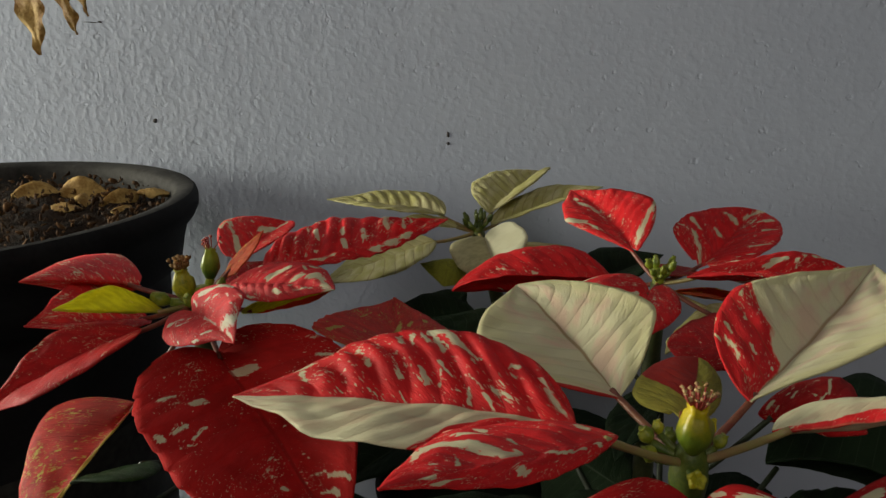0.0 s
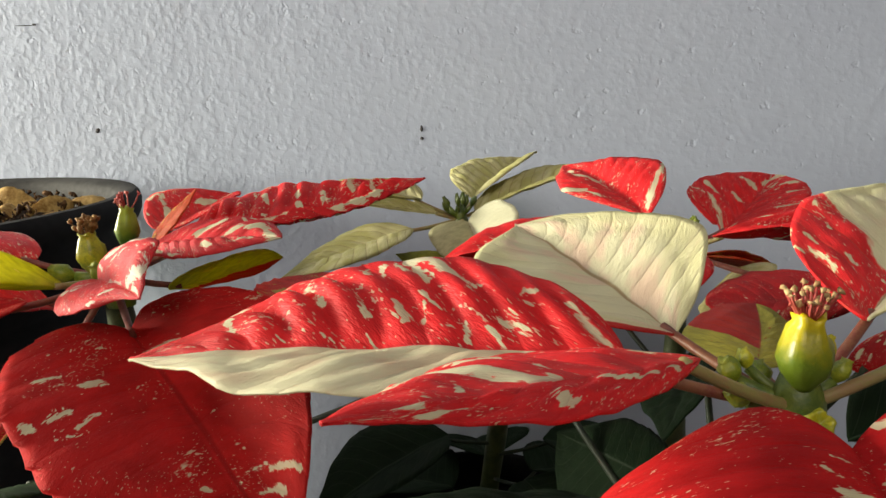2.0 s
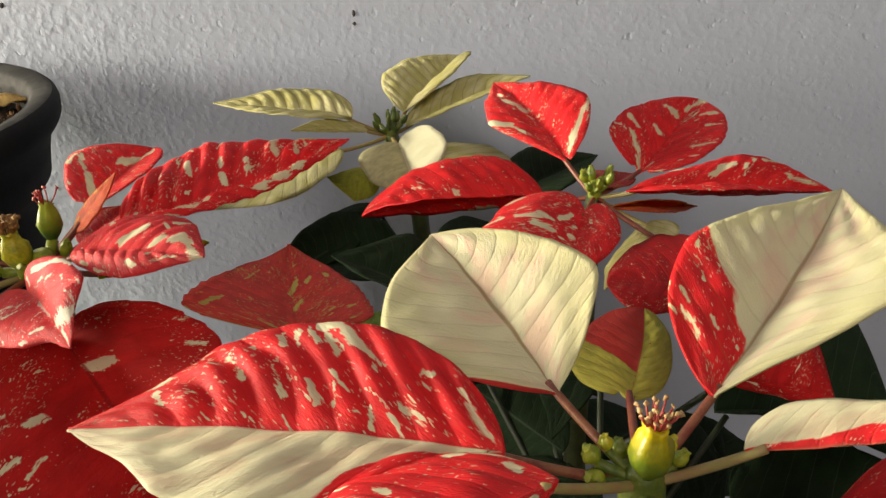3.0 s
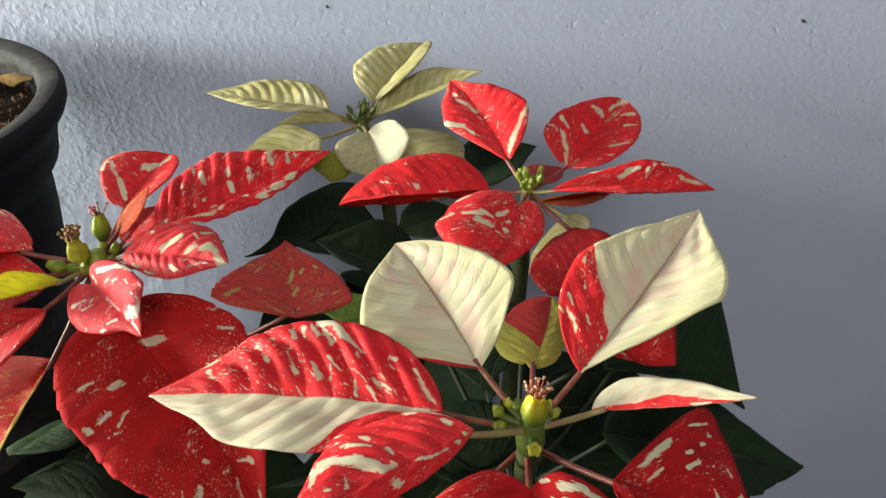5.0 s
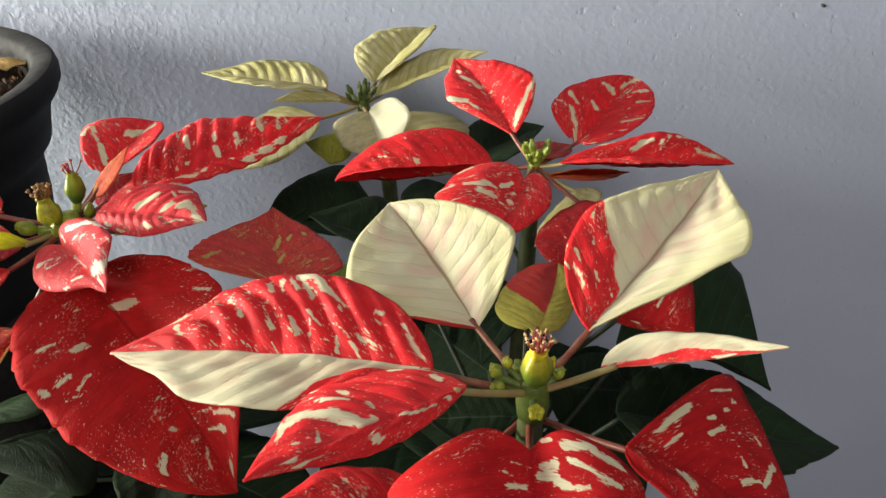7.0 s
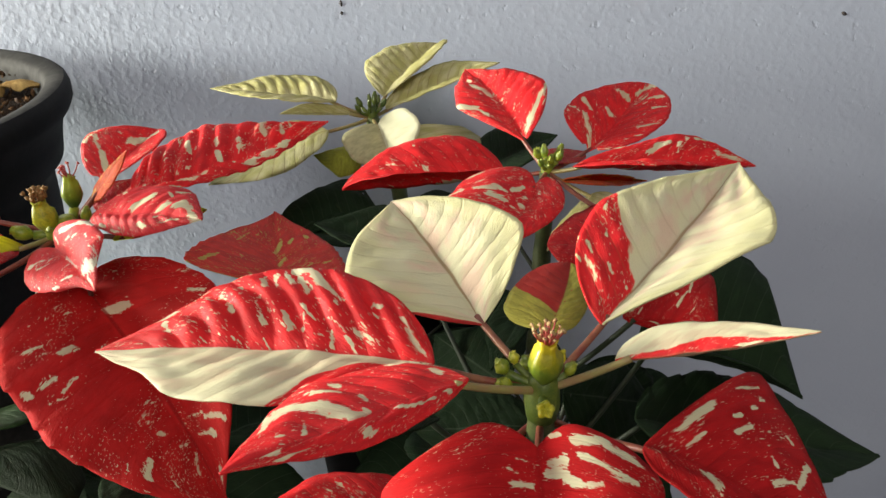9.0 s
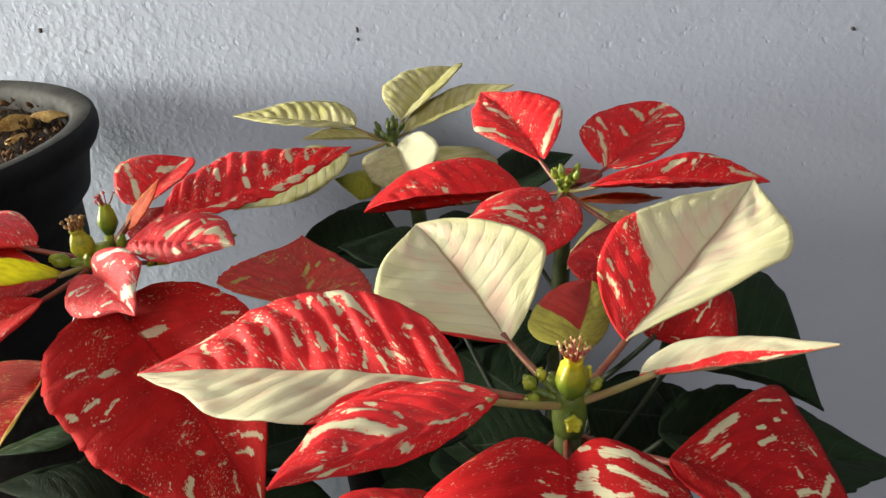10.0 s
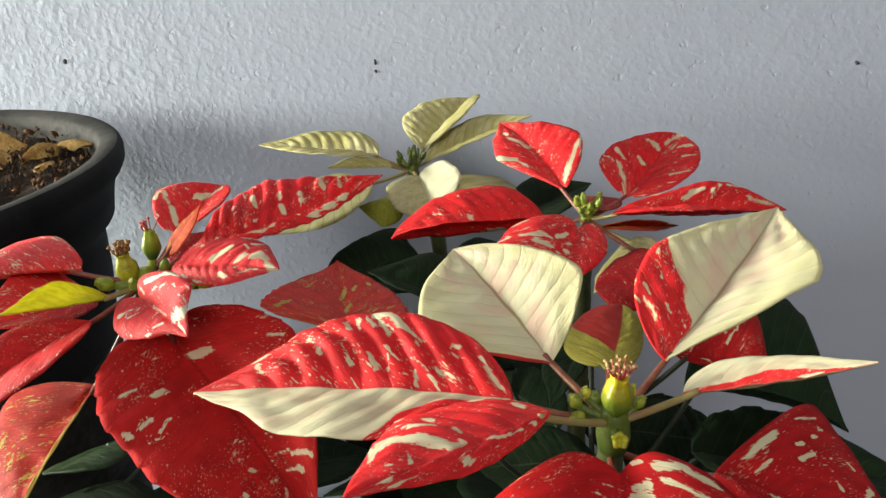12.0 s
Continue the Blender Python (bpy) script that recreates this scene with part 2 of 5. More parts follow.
def blade_mesh(base, tip, left, right, sag=0.0, camber=0.12, ripple=0.8, teeth=0.0, tail=0.16, seed=0.0, nu=92, nv=9, wave=0.0, blunt=False, heart=0.0, lobe=0.0, bend=0.0, kb=None, kt=None, calm=(1.0, 1.0)):
    """A leaf blade from its base to its tip, with the widest points of its two halves. sag: bow of the midrib, camber: swell of each half,
    ripple: relief between the side veins in mm, teeth: notches of the edge, tail: drawn-out tip, wave: waviness of the edge in mm,
    blunt: a rounded tip, heart and lobe: width and length of the lobes at the base,
    bend: sideways bow of the midrib, kb and kt: how straight the outline of each half runs from the base and to the tip; calm: share of the relief on each half."""
    b, t, l, r = Vector(base), Vector(tip), Vector(left), Vector(right)
    axis = t - b
    long = axis.length
    ax = axis / long
    half = []
    for q in (l, r):
        s = (q - b).dot(ax) / long
        off = (q - b) - ax * (q - b).dot(ax)
        half.append((min(0.80, max(0.15, s)) if kb else min(0.72, max(0.24, s)), off))
    up = (half[1][1] - half[0][1]).cross(ax)
    if up.length < 1e-9:
        up = Vector((0, 0, 1))
    up.normalize()
    if up.z < 0:
        up.negate()
    across = ax.cross(up)
    bm = bmesh.new()
    layer = bm.loops.layers.uv.new("blade")
    coords = {}
    rows = []
    ripple = ripple * min(1.15, long / 0.085)
    for i in range(nu + 1):
        u = i / nu
        row = []
        spine = b + axis * u + up * (sag * long * 4 * u * (1 - u)) + across * (bend * long * 4 * u * (1 - u))
        for j in range(-nv, nv + 1):
            v = j / nv
            av = abs(v)
            peak, off = half[0] if v < 0 else half[1]
            base_k, tip_k = (kb[v > 0], kt[v > 0]) if kb else (0.0, 0.0 if blunt else 0.9)
            if u < peak:
                s = (peak - u) / peak
                w = heart + (1 - heart) * max(0.0, 1 - s ** max(1.05, 2.3 - 1.1 * base_k)) ** max(0.3, 0.60 + 0.35 * base_k)
            else:
                s = (u - peak) / (1 - peak)
                w = max(0.0, 1 - s ** max(1.05, 2.3 - 0.7 * tip_k)) ** max(0.3, 0.62 + 0.5 * tip_k)
            if u > 0.70 and not blunt:
                w *= 1 - tail * math.sin(math.pi * (u - 0.70) / 0.30)
            w = max(w, 0.02)
            if teeth:
                saw = ((u * 12 + 0.35 * (v > 0) + seed) % 1.0) - 0.5
                w *= 1 + teeth * saw * (0.3 + 1.4 * abs(noise.noise(Vector((u * 6, seed, 2.0 * (v > 0)))))) * min(1, w * 2)
            w *= 1 + 0.06 * noise.noise(Vector((u * 5, seed + (3 if v > 0 else 0), 0.5)))
            wide = off.length * w
            co = spine + off * w * av
            co -= ax * (lobe * long * math.sin(math.pi * min(1.0, av * 0.80)) * max(0.0, 1 - u / 0.3) ** 1.6)
            co += up * (camber * wide * (2.4 * av * (1 - av) if kb else 2.2 * av * (1 - 0.62 * av)))
            ph = (u - 0.20 * av ** 1.25) * math.pi * 11.0 + 0.9 * noise.noise(Vector((u * 3.5, v * 1.3, seed + 21)))
            swell = abs(math.sin(ph)) ** 1.25
            fade = calm[v > 0] * min(1.0, w * 1.5) * min(1.0, u * 9) * (0.75 + 0.5 * noise.noise(Vector((u * 4, v * 2, seed + 7))))
            co += up * (ripple * 0.001 * swell * math.sin(math.pi * min(1, av * 0.86 + 0.06)) * fade)
            co += up * (wave * 0.001 * noise.noise(Vector((u * 6 + seed, v * 1.5, seed))) * av * av)
            co += up * (0.0012 * min(1.0, long / 0.08) * noise.noise(Vector((u * 7 + seed * 3, v * 3, seed))) * min(1, w * 2))
            vert = bm.verts.new(co)
            coords[vert] = (u, 0.5 + 0.5 * v)
            row.append(vert)
        rows.append(row)
    for p, q in zip(rows, rows[1:]):
        for j in range(2 * nv):
            face = bm.faces.new((p[j], p[j + 1], q[j + 1], q[j]))
            for loop in face.loops:
                loop[layer].uv = coords[loop.vert]
    return bm


def leaf(name, plant, material, base, tip, left, right, label="", thick=0.0005, stalk=None, stalk_material=None, **shape):
    """One leaf of a plant, with a stalk from the point stalk to its base."""
    ob = part(name, blade_mesh(base, tip, left, right, **shape), material, plant, label)
    solid = ob.modifiers.new("thickness", "SOLIDIFY")
    solid.thickness, solid.offset = thick, 0.0
    if stalk is not None:
        a, b = Vector(stalk), Vector(base)
        end = b + (Vector(tip) - b).normalized() * 0.004
        line = bow(a, end, (0, 0, 0.15 * (b - a).length * -0.4), 8)
        part("petiole", tube_mesh(line, [0.00118 - 0.00020 * i / 8 for i in range(9)], 8), stalk_material, ob)
    return ob

# ---- materials ----
RED, CREAM, PALE, LIME = (0.88, 0.024, 0.031), (0.745, 0.705, 0.475), (0.47, 0.44, 0.17), (0.40, 0.40, 0.05)
NONE, ALL = (-3.0, 0.0, 0.0), (3.0, 0.0, 0.0)


def plaster():
    """Coarse plaster under thick paint: short trowel dabs, grains and small pits, rougher towards the window."""
    n = Nodes("painted_plaster")
    p = n.place()
    side = n.add("SeparateXYZ")
    n.put(side.inputs[0], p)
    flat = n.add("Mapping")
    n.put(flat.inputs["Vector"], p)
    flat.inputs["Scale"].default_value = (0.62, 1.0, 1.0)
    flat.inputs["Rotation"].default_value = (0.0, 0.35, 0.0)
    q = flat.outputs[0]
    coarse = n.step(n.math("ADD", side.outputs[0], n.math("MULTIPLY_ADD", n.noise(p, 6, 3), 0.5, -0.25)), 0.10, -0.40)
    waves, dabs, grains = n.noise(q, 30, 2, 0.5), n.noise(q, 85, 2, 0.5), n.noise(p, 190, 2, 0.5)
    pits, fine = n.noise(p, 125, 2, 0.55), n.noise(p, 700, 2, 0.5)
    patch = n.math("MULTIPLY", n.step(n.noise(q, 13, 3, 0.6), 0.36, 0.62), n.math("MULTIPLY_ADD", coarse, 0.9, 0.35))
    raised = n.math("MULTIPLY", n.step(dabs, 0.30, 0.80), n.math("MULTIPLY_ADD", patch, 0.85, 0.06))
    small = n.math("MULTIPLY", n.step(grains, 0.36, 0.80), n.math("MULTIPLY_ADD", coarse, 0.55, 0.28))
    fall = n.add("Mapping")
    n.put(fall.inputs["Vector"], p)
    fall.inputs["Scale"].default_value = (1.0, 1.0, 0.20)
    runs = n.math("MULTIPLY", n.step(n.noise(fall.outputs[0], 110, 2, 0.5), 0.42, 0.72), n.math("MULTIPLY", coarse, 0.22))
    small = n.math("ADD", small, runs)
    sunk = n.math("MULTIPLY", n.math("MULTIPLY", n.step(pits, 0.36, 0.22), n.math("MULTIPLY_ADD", patch, 0.8, 0.30)), -1.5)
    height = n.math("ADD", n.math("ADD", raised, small), n.math("ADD", sunk, n.math("MULTIPLY", fine, 0.06)))
    height = n.math("ADD", height, n.math("MULTIPLY", waves, 0.35))
    normal = n.bump(height, 0.22, 0.0019)
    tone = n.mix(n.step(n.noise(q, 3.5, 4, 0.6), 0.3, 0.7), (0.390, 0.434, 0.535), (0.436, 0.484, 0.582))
    stain = n.step(n.noise(p, 9, 5, 0.7), 0.62, 0.80)
    tone = n.mix(n.math("MULTIPLY", stain, 0.35), tone, (0.285, 0.262, 0.27))
    return n.done(tone, 0.75, normal, 0.25)


WALL = plaster()
FLOOR = simple("cement_floor", (0.08, 0.078, 0.078), (0.12, 0.115, 0.11), 9, 0.8, 0.4, 0.002)
GROUND = simple("dusty_ground", (0.16, 0.14, 0.11), (0.26, 0.23, 0.18), 2, 0.95, 0.5, 0.01)
# dark tone of the added walls and ceiling, to keep bounced light low
DIM = simple("low_bounce_grey", (0.10, 0.098, 0.095), (0.13, 0.128, 0.125), 4, 0.9, 0.2, 0.002)
POT = simple("black_plastic", (0.008, 0.008, 0.009), (0.014, 0.014, 0.015), 30, 0.70, 0.12, 0.0004, 0.12)
DUSTY = simple("dusty_black_plastic", (0.022, 0.021, 0.020), (0.056, 0.054, 0.050), 22, 0.72, 0.06, 0.0003, 0.10)
SOIL = simple("potting_soil", (0.010, 0.006, 0.004), (0.050, 0.028, 0.015), 60, 0.95, 1.0, 0.004, 0.2)
CRUMB = simple("bark_crumb", (0.020, 0.010, 0.006), (0.15, 0.075, 0.030), 90, 0.9, 0.6, 0.001, 0.2)
DEAD = simple("dead_leaf", (0.26, 0.13, 0.028), (0.62, 0.42, 0.15), 70, 0.75, 0.6, 0.001, 0.3)
# green stalk darkened in its colour for the shade under the bracts
SHADED_STALK = simple("shaded_green_stalk", (0.010, 0.018, 0.006), (0.020, 0.030, 0.010), 120, 0.6, 0.3, 0.0005)
HEART = simple("green_flower_heart", (0.05, 0.09, 0.012), (0.12, 0.15, 0.02), 200, 0.45, 0.3, 0.0004)
BARK = simple("green_stem", (0.035, 0.05, 0.012), (0.075, 0.09, 0.026), 120, 0.5, 0.3, 0.0005)
BROWN_STALK = simple("red_brown_stalk", (0.15, 0.032, 0.020), (0.25, 0.10, 0.045), 200, 0.45, 0.2, 0.0003)
PINK_STALK = simple("pink_stalk", (0.18, 0.034, 0.026), (0.25, 0.10, 0.05), 200, 0.45, 0.2, 0.0003)
RED_STALK = simple("red_stalk", (0.16, 0.022, 0.018), (0.24, 0.07, 0.035), 200, 0.45, 0.2, 0.0003)
PALE_STALK = simple("pale_stalk", (0.26, 0.235, 0.08), (0.28, 0.17, 0.08), 200, 0.45, 0.2, 0.0003)
BUD = simple("green_bud", (0.09, 0.145, 0.012), (0.28, 0.30, 0.025), 220, 0.4, 0.3, 0.0004)
YELLOW_BUD = simple("yellow_bud", (0.52, 0.44, 0.02), (0.27, 0.29, 0.02), 120, 0.4, 0.3, 0.0004)
def shaded_bud(name, low, high, z0, z1):
    """Green at the foot of the bud, ripening to another colour at its mouth."""
    n = Nodes(name)
    p = n.place()
    sep = n.add("SeparateXYZ")
    n.put(sep.inputs[0], p)
    mottle = n.noise(p, 260, 3)
    fac = n.step(n.math("ADD", sep.outputs[2], n.math("MULTIPLY_ADD", mottle, 0.008, -0.004)), z0, z1)
    return n.done(n.mix(fac, low, high), 0.4, n.bump(n.noise(p, 900, 3), 0.3, 0.0004))


CUP = shaded_bud("ripening_yellow_cup", (0.10, 0.15, 0.010), (0.52, 0.40, 0.012), 0.335, 0.3435)
GREEN_URN = shaded_bud("green_urn", (0.035, 0.085, 0.012), (0.26, 0.32, 0.02), 0.339, 0.350)
ANTHER = simple("pale_brown_anther", (0.34, 0.18, 0.07), (0.52, 0.38, 0.18), 300, 0.7, 0.2, 0.0002)
STAMEN = simple("red_stamen", (0.34, 0.025, 0.025), (0.42, 0.09, 0.06), 300, 0.6, 0.2, 0.0002)
WITHERED = simple("withered_stamen", (0.16, 0.075, 0.02), (0.34, 0.19, 0.06), 300, 0.8, 0.4, 0.0004)
DARK_BUD = simple("dark_green_bud", (0.03, 0.06, 0.01), (0.12, 0.16, 0.02), 220, 0.4, 0.3, 0.0004)
URN = simple("ageing_bud", (0.16, 0.20, 0.015), (0.46, 0.42, 0.03), 150, 0.4, 0.3, 0.0005)
DARK_MARK = simple("dark_speck", (0.03, 0.028, 0.03), (0.07, 0.06, 0.06), 300, 0.9, 0.2, 0.0002)

L = leaf_material
STREAKS = {}
STREAKS["la"] = (0.50, [(0.56, -0.86, 0.41, -0.59, 0.020), (0.35, -0.49, 0.14, -0.15, 0.042), (0.70, -0.19, 0.92, 0.45, 0.058), (0.64, -0.22, 0.74, -0.17, 0.022), (0.42, -0.95, 0.56, -0.95, 0.019), (0.19, -0.88, 0.17, -0.86, 0.019), (0.60, -0.89, 0.52, -0.72, 0.012)])
STREAKS["lc"] = (0.26, [(0.75, 0.93, 0.70, 0.45, 0.013), (0.37, 0.75, 0.34, 0.51, 0.011), (0.58, 0.40, 0.56, 0.21, 0.009), (0.42, 1.00, 0.43, 0.96, 0.008), (0.49, 0.54, 0.47, 0.40, 0.007), (0.15, -0.11, 0.26, -0.59, 0.040), (0.28, -0.02, 0.31, 0.01, 0.013), (0.41, -0.26, 0.45, -0.31, 0.029), (0.51, -0.74, 0.61, -0.71, 0.029), (0.65, -0.72, 0.72, -0.66, 0.033), (0.80, 0.64, 0.78, 0.36, 0.009), (0.45, 0.30, 0.44, 0.16, 0.008), (0.25, 0.80, 0.22, 0.56, 0.006), (0.84, 0.78, 0.84, 0.53, 0.012)])
STREAKS["ld"] = (0.36, [(0.38, 0.14, 0.47, 0.34, 0.028), (0.60, 0.10, 0.65, 0.30, 0.018), (0.75, 0.30, 0.84, 0.53, 0.038), (0.77, 0.50, 0.91, 0.28, 0.045), (0.92, 0.12, 0.99, -1.00, 0.045), (0.62, 0.68, 0.66, 0.88, 0.016), (0.56, 0.56, 0.62, 0.50, 0.008), (0.57, -0.62, 0.63, -0.74, 0.016), (0.74, -0.55, 0.82, -0.44, 0.027), (0.12, 0.61, 0.17, 0.49, 0.014), (0.20, -0.84, 0.24, -0.84, 0.022), (0.34, -0.89, 0.43, -0.91, 0.014), (0.65, -0.34, 0.65, -0.12, 0.008)])
STREAKS["le"] = (0.30, [(0.74, -0.09, 0.84, -0.80, 0.033), (0.86, -0.21, 0.95, -0.34, 0.033), (0.78, -0.47, 0.82, -0.91, 0.023), (0.11, -0.52, 0.34, -0.96, 0.023), (0.25, -0.88, 0.47, -1.00, 0.015), (0.31, 0.00, 0.60, -0.02, 0.007), (0.70, -0.62, 0.79, -0.96, 0.008), (0.66, -0.88, 0.71, -0.91, 0.005), (0.28, -0.31, 0.30, -0.42, 0.015), (0.05, -0.29, 0.13, -0.17, 0.010), (0.20, 0.68, 0.23, 0.36, 0.013), (0.34, 0.55, 0.35, 0.34, 0.011), (0.67, 0.56, 0.69, 0.28, 0.012), (0.67, 0.89, 0.68, 0.84, 0.016), (0.40, -0.50, 0.42, -0.60, 0.011), (0.52, -0.74, 0.58, -0.70, 0.007)])
STREAKS["low"] = (0.34, [(0.12, -0.01, 0.18, -0.25, 0.016), (0.26, 0.78, 0.25, 0.65, 0.009), (0.30, 0.53, 0.29, 0.43, 0.008), (0.30, 0.69, 0.28, 0.61, 0.004), (0.42, 0.79, 0.40, 0.68, 0.008), (0.46, 0.68, 0.42, 0.54, 0.006), (0.48, 0.75, 0.48, 0.73, 0.006), (0.80, 0.53, 0.85, 0.75, 0.008), (0.84, 0.39, 0.86, 0.48, 0.005), (0.82, 0.06, 0.89, 0.19, 0.008), (0.69, -0.10, 0.72, -0.35, 0.005), (0.74, -0.38, 0.80, -0.84, 0.006), (0.77, -0.14, 0.81, -0.54, 0.006), (0.78, 0.09, 0.78, 0.15, 0.005), (0.92, -0.50, 0.93, -0.59, 0.025), (0.33, -0.78, 0.38, -0.88, 0.006), (0.24, -0.91, 0.26, -0.97, 0.005), (0.42, 0.91, 0.43, 0.90, 0.007), (0.71, 0.25, 0.72, 0.23, 0.006)])
STREAKS["mid"] = (0.26, [(0.46, 0.98, 0.41, 0.96, 0.012), (0.40, 0.93, 0.34, 0.75, 0.011), (0.34, 0.75, 0.29, 0.61, 0.007), (0.49, 0.96, 0.45, 0.74, 0.004), (0.44, 0.85, 0.40, 0.69, 0.006), (0.51, 0.89, 0.50, 0.74, 0.004), (0.55, 0.88, 0.53, 0.70, 0.004), (0.66, 0.73, 0.61, 0.48, 0.007), (0.55, 0.55, 0.50, 0.26, 0.004), (0.45, 0.39, 0.42, 0.20, 0.004), (0.39, 0.38, 0.38, 0.24, 0.004), (0.30, 0.24, 0.29, 0.06, 0.006), (0.23, 0.25, 0.20, 0.23, 0.010), (0.20, 0.21, 0.17, 0.12, 0.005), (0.19, 0.66, 0.17, 0.66, 0.008), (0.10, 0.70, 0.07, 0.55, 0.011), (0.07, 0.51, 0.04, 0.30, 0.015), (0.58, 0.18, 0.57, 0.05, 0.004), (0.81, 0.66, 0.79, 0.41, 0.005)])
STREAKS["big"] = (0.26, [(0.16, -0.97, 0.16, -0.94, 0.008), (0.23, -0.84, 0.20, -0.76, 0.005), (0.17, -0.81, 0.15, -0.68, 0.010), (0.15, -0.68, 0.12, -0.59, 0.006), (0.19, -0.46, 0.17, -0.38, 0.005), (0.21, -1.00, 0.23, -1.00, 0.006), (0.32, -0.72, 0.29, -0.66, 0.004)])
STREAKS["ra"] = (0.29, [(0.24, 0.91, 0.12, 0.60, 0.020), (0.12, 0.60, 0.03, 0.33, 0.022), (0.28, 1.00, 0.24, 0.94, 0.013), (0.39, -0.96, 0.33, -0.68, 0.028), (0.33, -0.69, 0.24, -0.65, 0.017), (0.65, -0.35, 0.50, -0.04, 0.026), (0.75, -0.50, 0.72, -0.39, 0.016)])
STREAKS["rb"] = (0.31, [(0.70, -0.64, 0.73, -0.20, 0.026), (0.88, -0.05, 0.98, 0.99, 0.026), (0.84, -0.09, 0.89, 0.09, 0.024), (0.26, -0.60, 0.11, -0.21, 0.022), (0.39, -0.85, 0.35, -0.57, 0.012), (0.24, -0.94, 0.26, -0.86, 0.012), (0.47, -0.36, 0.46, -0.20, 0.016), (0.35, 0.62, 0.44, 0.88, 0.017), (0.75, 0.43, 0.79, 0.83, 0.014), (0.64, 0.58, 0.67, 0.84, 0.010), (0.09, -0.25, 0.04, -0.10, 0.022)])
STREAKS["rc"] = (0.20, [(0.40, -0.45, 0.53, -0.65, 0.013), (0.46, -0.61, 0.52, -0.70, 0.013), (0.69, -0.82, 0.77, -0.99, 0.011), (0.81, -0.44, 0.90, -0.56, 0.026), (0.23, -1.00, 0.31, -0.97, 0.013), (0.59, -0.59, 0.57, -0.35, 0.006), (0.64, -0.86, 0.62, -0.60, 0.004)])
STREAKS["rd"] = (0.46, [(0.45, 0.43, 0.44, 0.28, 0.033), (0.40, 0.71, 0.36, 0.49, 0.019), (0.50, 0.98, 0.41, 0.88, 0.018), (0.19, 0.98, 0.14, 0.88, 0.020), (0.32, 0.48, 0.33, 0.30, 0.014), (0.28, 0.24, 0.15, 0.16, 0.013), (0.37, 0.06, 0.36, 0.03, 0.018)])
STREAKS["re"] = (0.25, [(0.43, 0.00, 0.30, 0.00, 0.021), (0.50, 0.30, 0.49, 0.27, 0.018), (0.30, 0.10, 0.30, 0.07, 0.010), (0.70, 0.13, 0.65, 0.13, 0.013)])
STREAKS["f"] = (0.25, [(0.80, 0.75, 0.75, 0.84, 0.016), (0.74, 0.88, 0.65, 0.65, 0.025), (0.65, 0.65, 0.56, 0.36, 0.023), (0.57, 0.33, 0.50, 0.07, 0.019), (0.52, 0.00, 0.45, 0.03, 0.010), (0.66, 0.28, 0.69, 0.09, 0.006), (0.54, 0.70, 0.47, 0.44, 0.009), (0.46, 0.68, 0.44, 0.59, 0.007), (0.41, 0.28, 0.41, 0.21, 0.009), (0.82, -0.84, 0.73, -0.59, 0.019), (0.83, -0.16, 0.82, -0.35, 0.027), (0.77, 0.30, 0.76, 0.26, 0.010), (0.49, -0.57, 0.48, -0.68, 0.024), (0.17, 0.88, 0.08, 0.93, 0.010), (0.08, 0.96, 0.03, 0.80, 0.015), (0.06, 0.54, 0.07, 0.33, 0.013), (0.34, -0.16, 0.28, -0.36, 0.015), (0.25, -0.36, 0.19, -0.52, 0.013), (0.12, -0.31, 0.11, -0.61, 0.012)])
STREAKS["g"] = (0.76, [(0.08, -0.40, 0.08, -0.74, 0.022), (0.11, -0.69, 0.17, -0.86, 0.028), (0.14, -0.11, 0.15, -0.25, 0.020), (0.18, -0.06, 0.21, -0.22, 0.026), (0.24, -0.22, 0.29, -0.34, 0.021), (0.29, -0.34, 0.30, -0.49, 0.018), (0.15, -0.40, 0.20, -0.54, 0.018), (0.20, -0.54, 0.26, -0.69, 0.020), (0.26, -0.69, 0.28, -0.78, 0.014), (0.01, -0.20, 0.02, -0.31, 0.009), (0.28, 0.18, 0.26, 0.06, 0.017), (0.20, 0.23, 0.21, 0.16, 0.006), (0.14, 0.18, 0.13, 0.10, 0.006)])
STREAKS["ser"] = (0.70, [(0.16, -0.83, 0.24, -0.70, 0.017), (0.46, 0.00, 0.59, 0.13, 0.025), (0.30, 0.03, 0.36, 0.13, 0.021), (0.05, -0.40, 0.04, -0.33, 0.024), (0.12, -1.00, 0.12, -1.00, 0.013), (0.50, -0.60, 0.61, -0.57, 0.014), (0.04, -1.00, 0.04, -1.00, 0.020), (0.60, 0.67, 0.60, 0.70, 0.022), (0.55, 0.27, 0.59, 0.37, 0.018)])
STREAKS["h"] = (0.61, [(0.08, -0.20, 0.09, -0.30, 0.016), (0.09, -0.30, 0.10, -0.45, 0.020), (0.15, -0.09, 0.17, -0.20, 0.008), (0.14, -0.69, 0.20, -0.85, 0.008), (0.28, -0.36, 0.31, -0.49, 0.011), (0.22, -0.46, 0.24, -0.50, 0.010), (0.25, -0.79, 0.26, -0.82, 0.008), (0.46, -0.78, 0.49, -0.80, 0.013), (0.62, -0.42, 0.60, -0.82, 0.013), (0.29, 0.16, 0.36, 0.43, 0.027), (0.36, 0.43, 0.40, 0.58, 0.020), (0.53, -0.21, 0.59, -0.42, 0.013), (0.47, -0.41, 0.50, -0.38, 0.008), (0.26, -0.64, 0.27, -0.68, 0.006)])

def marked(name, key, specks=0.8, splash=0.0, seed=1.0, base=RED, accent=CREAM, left=NONE, right=NONE, **more):
    """A bract with its own large cream marks."""
    return L(name, base, accent, left, right, specks, splash, seed, streaks=STREAKS[key], **more)


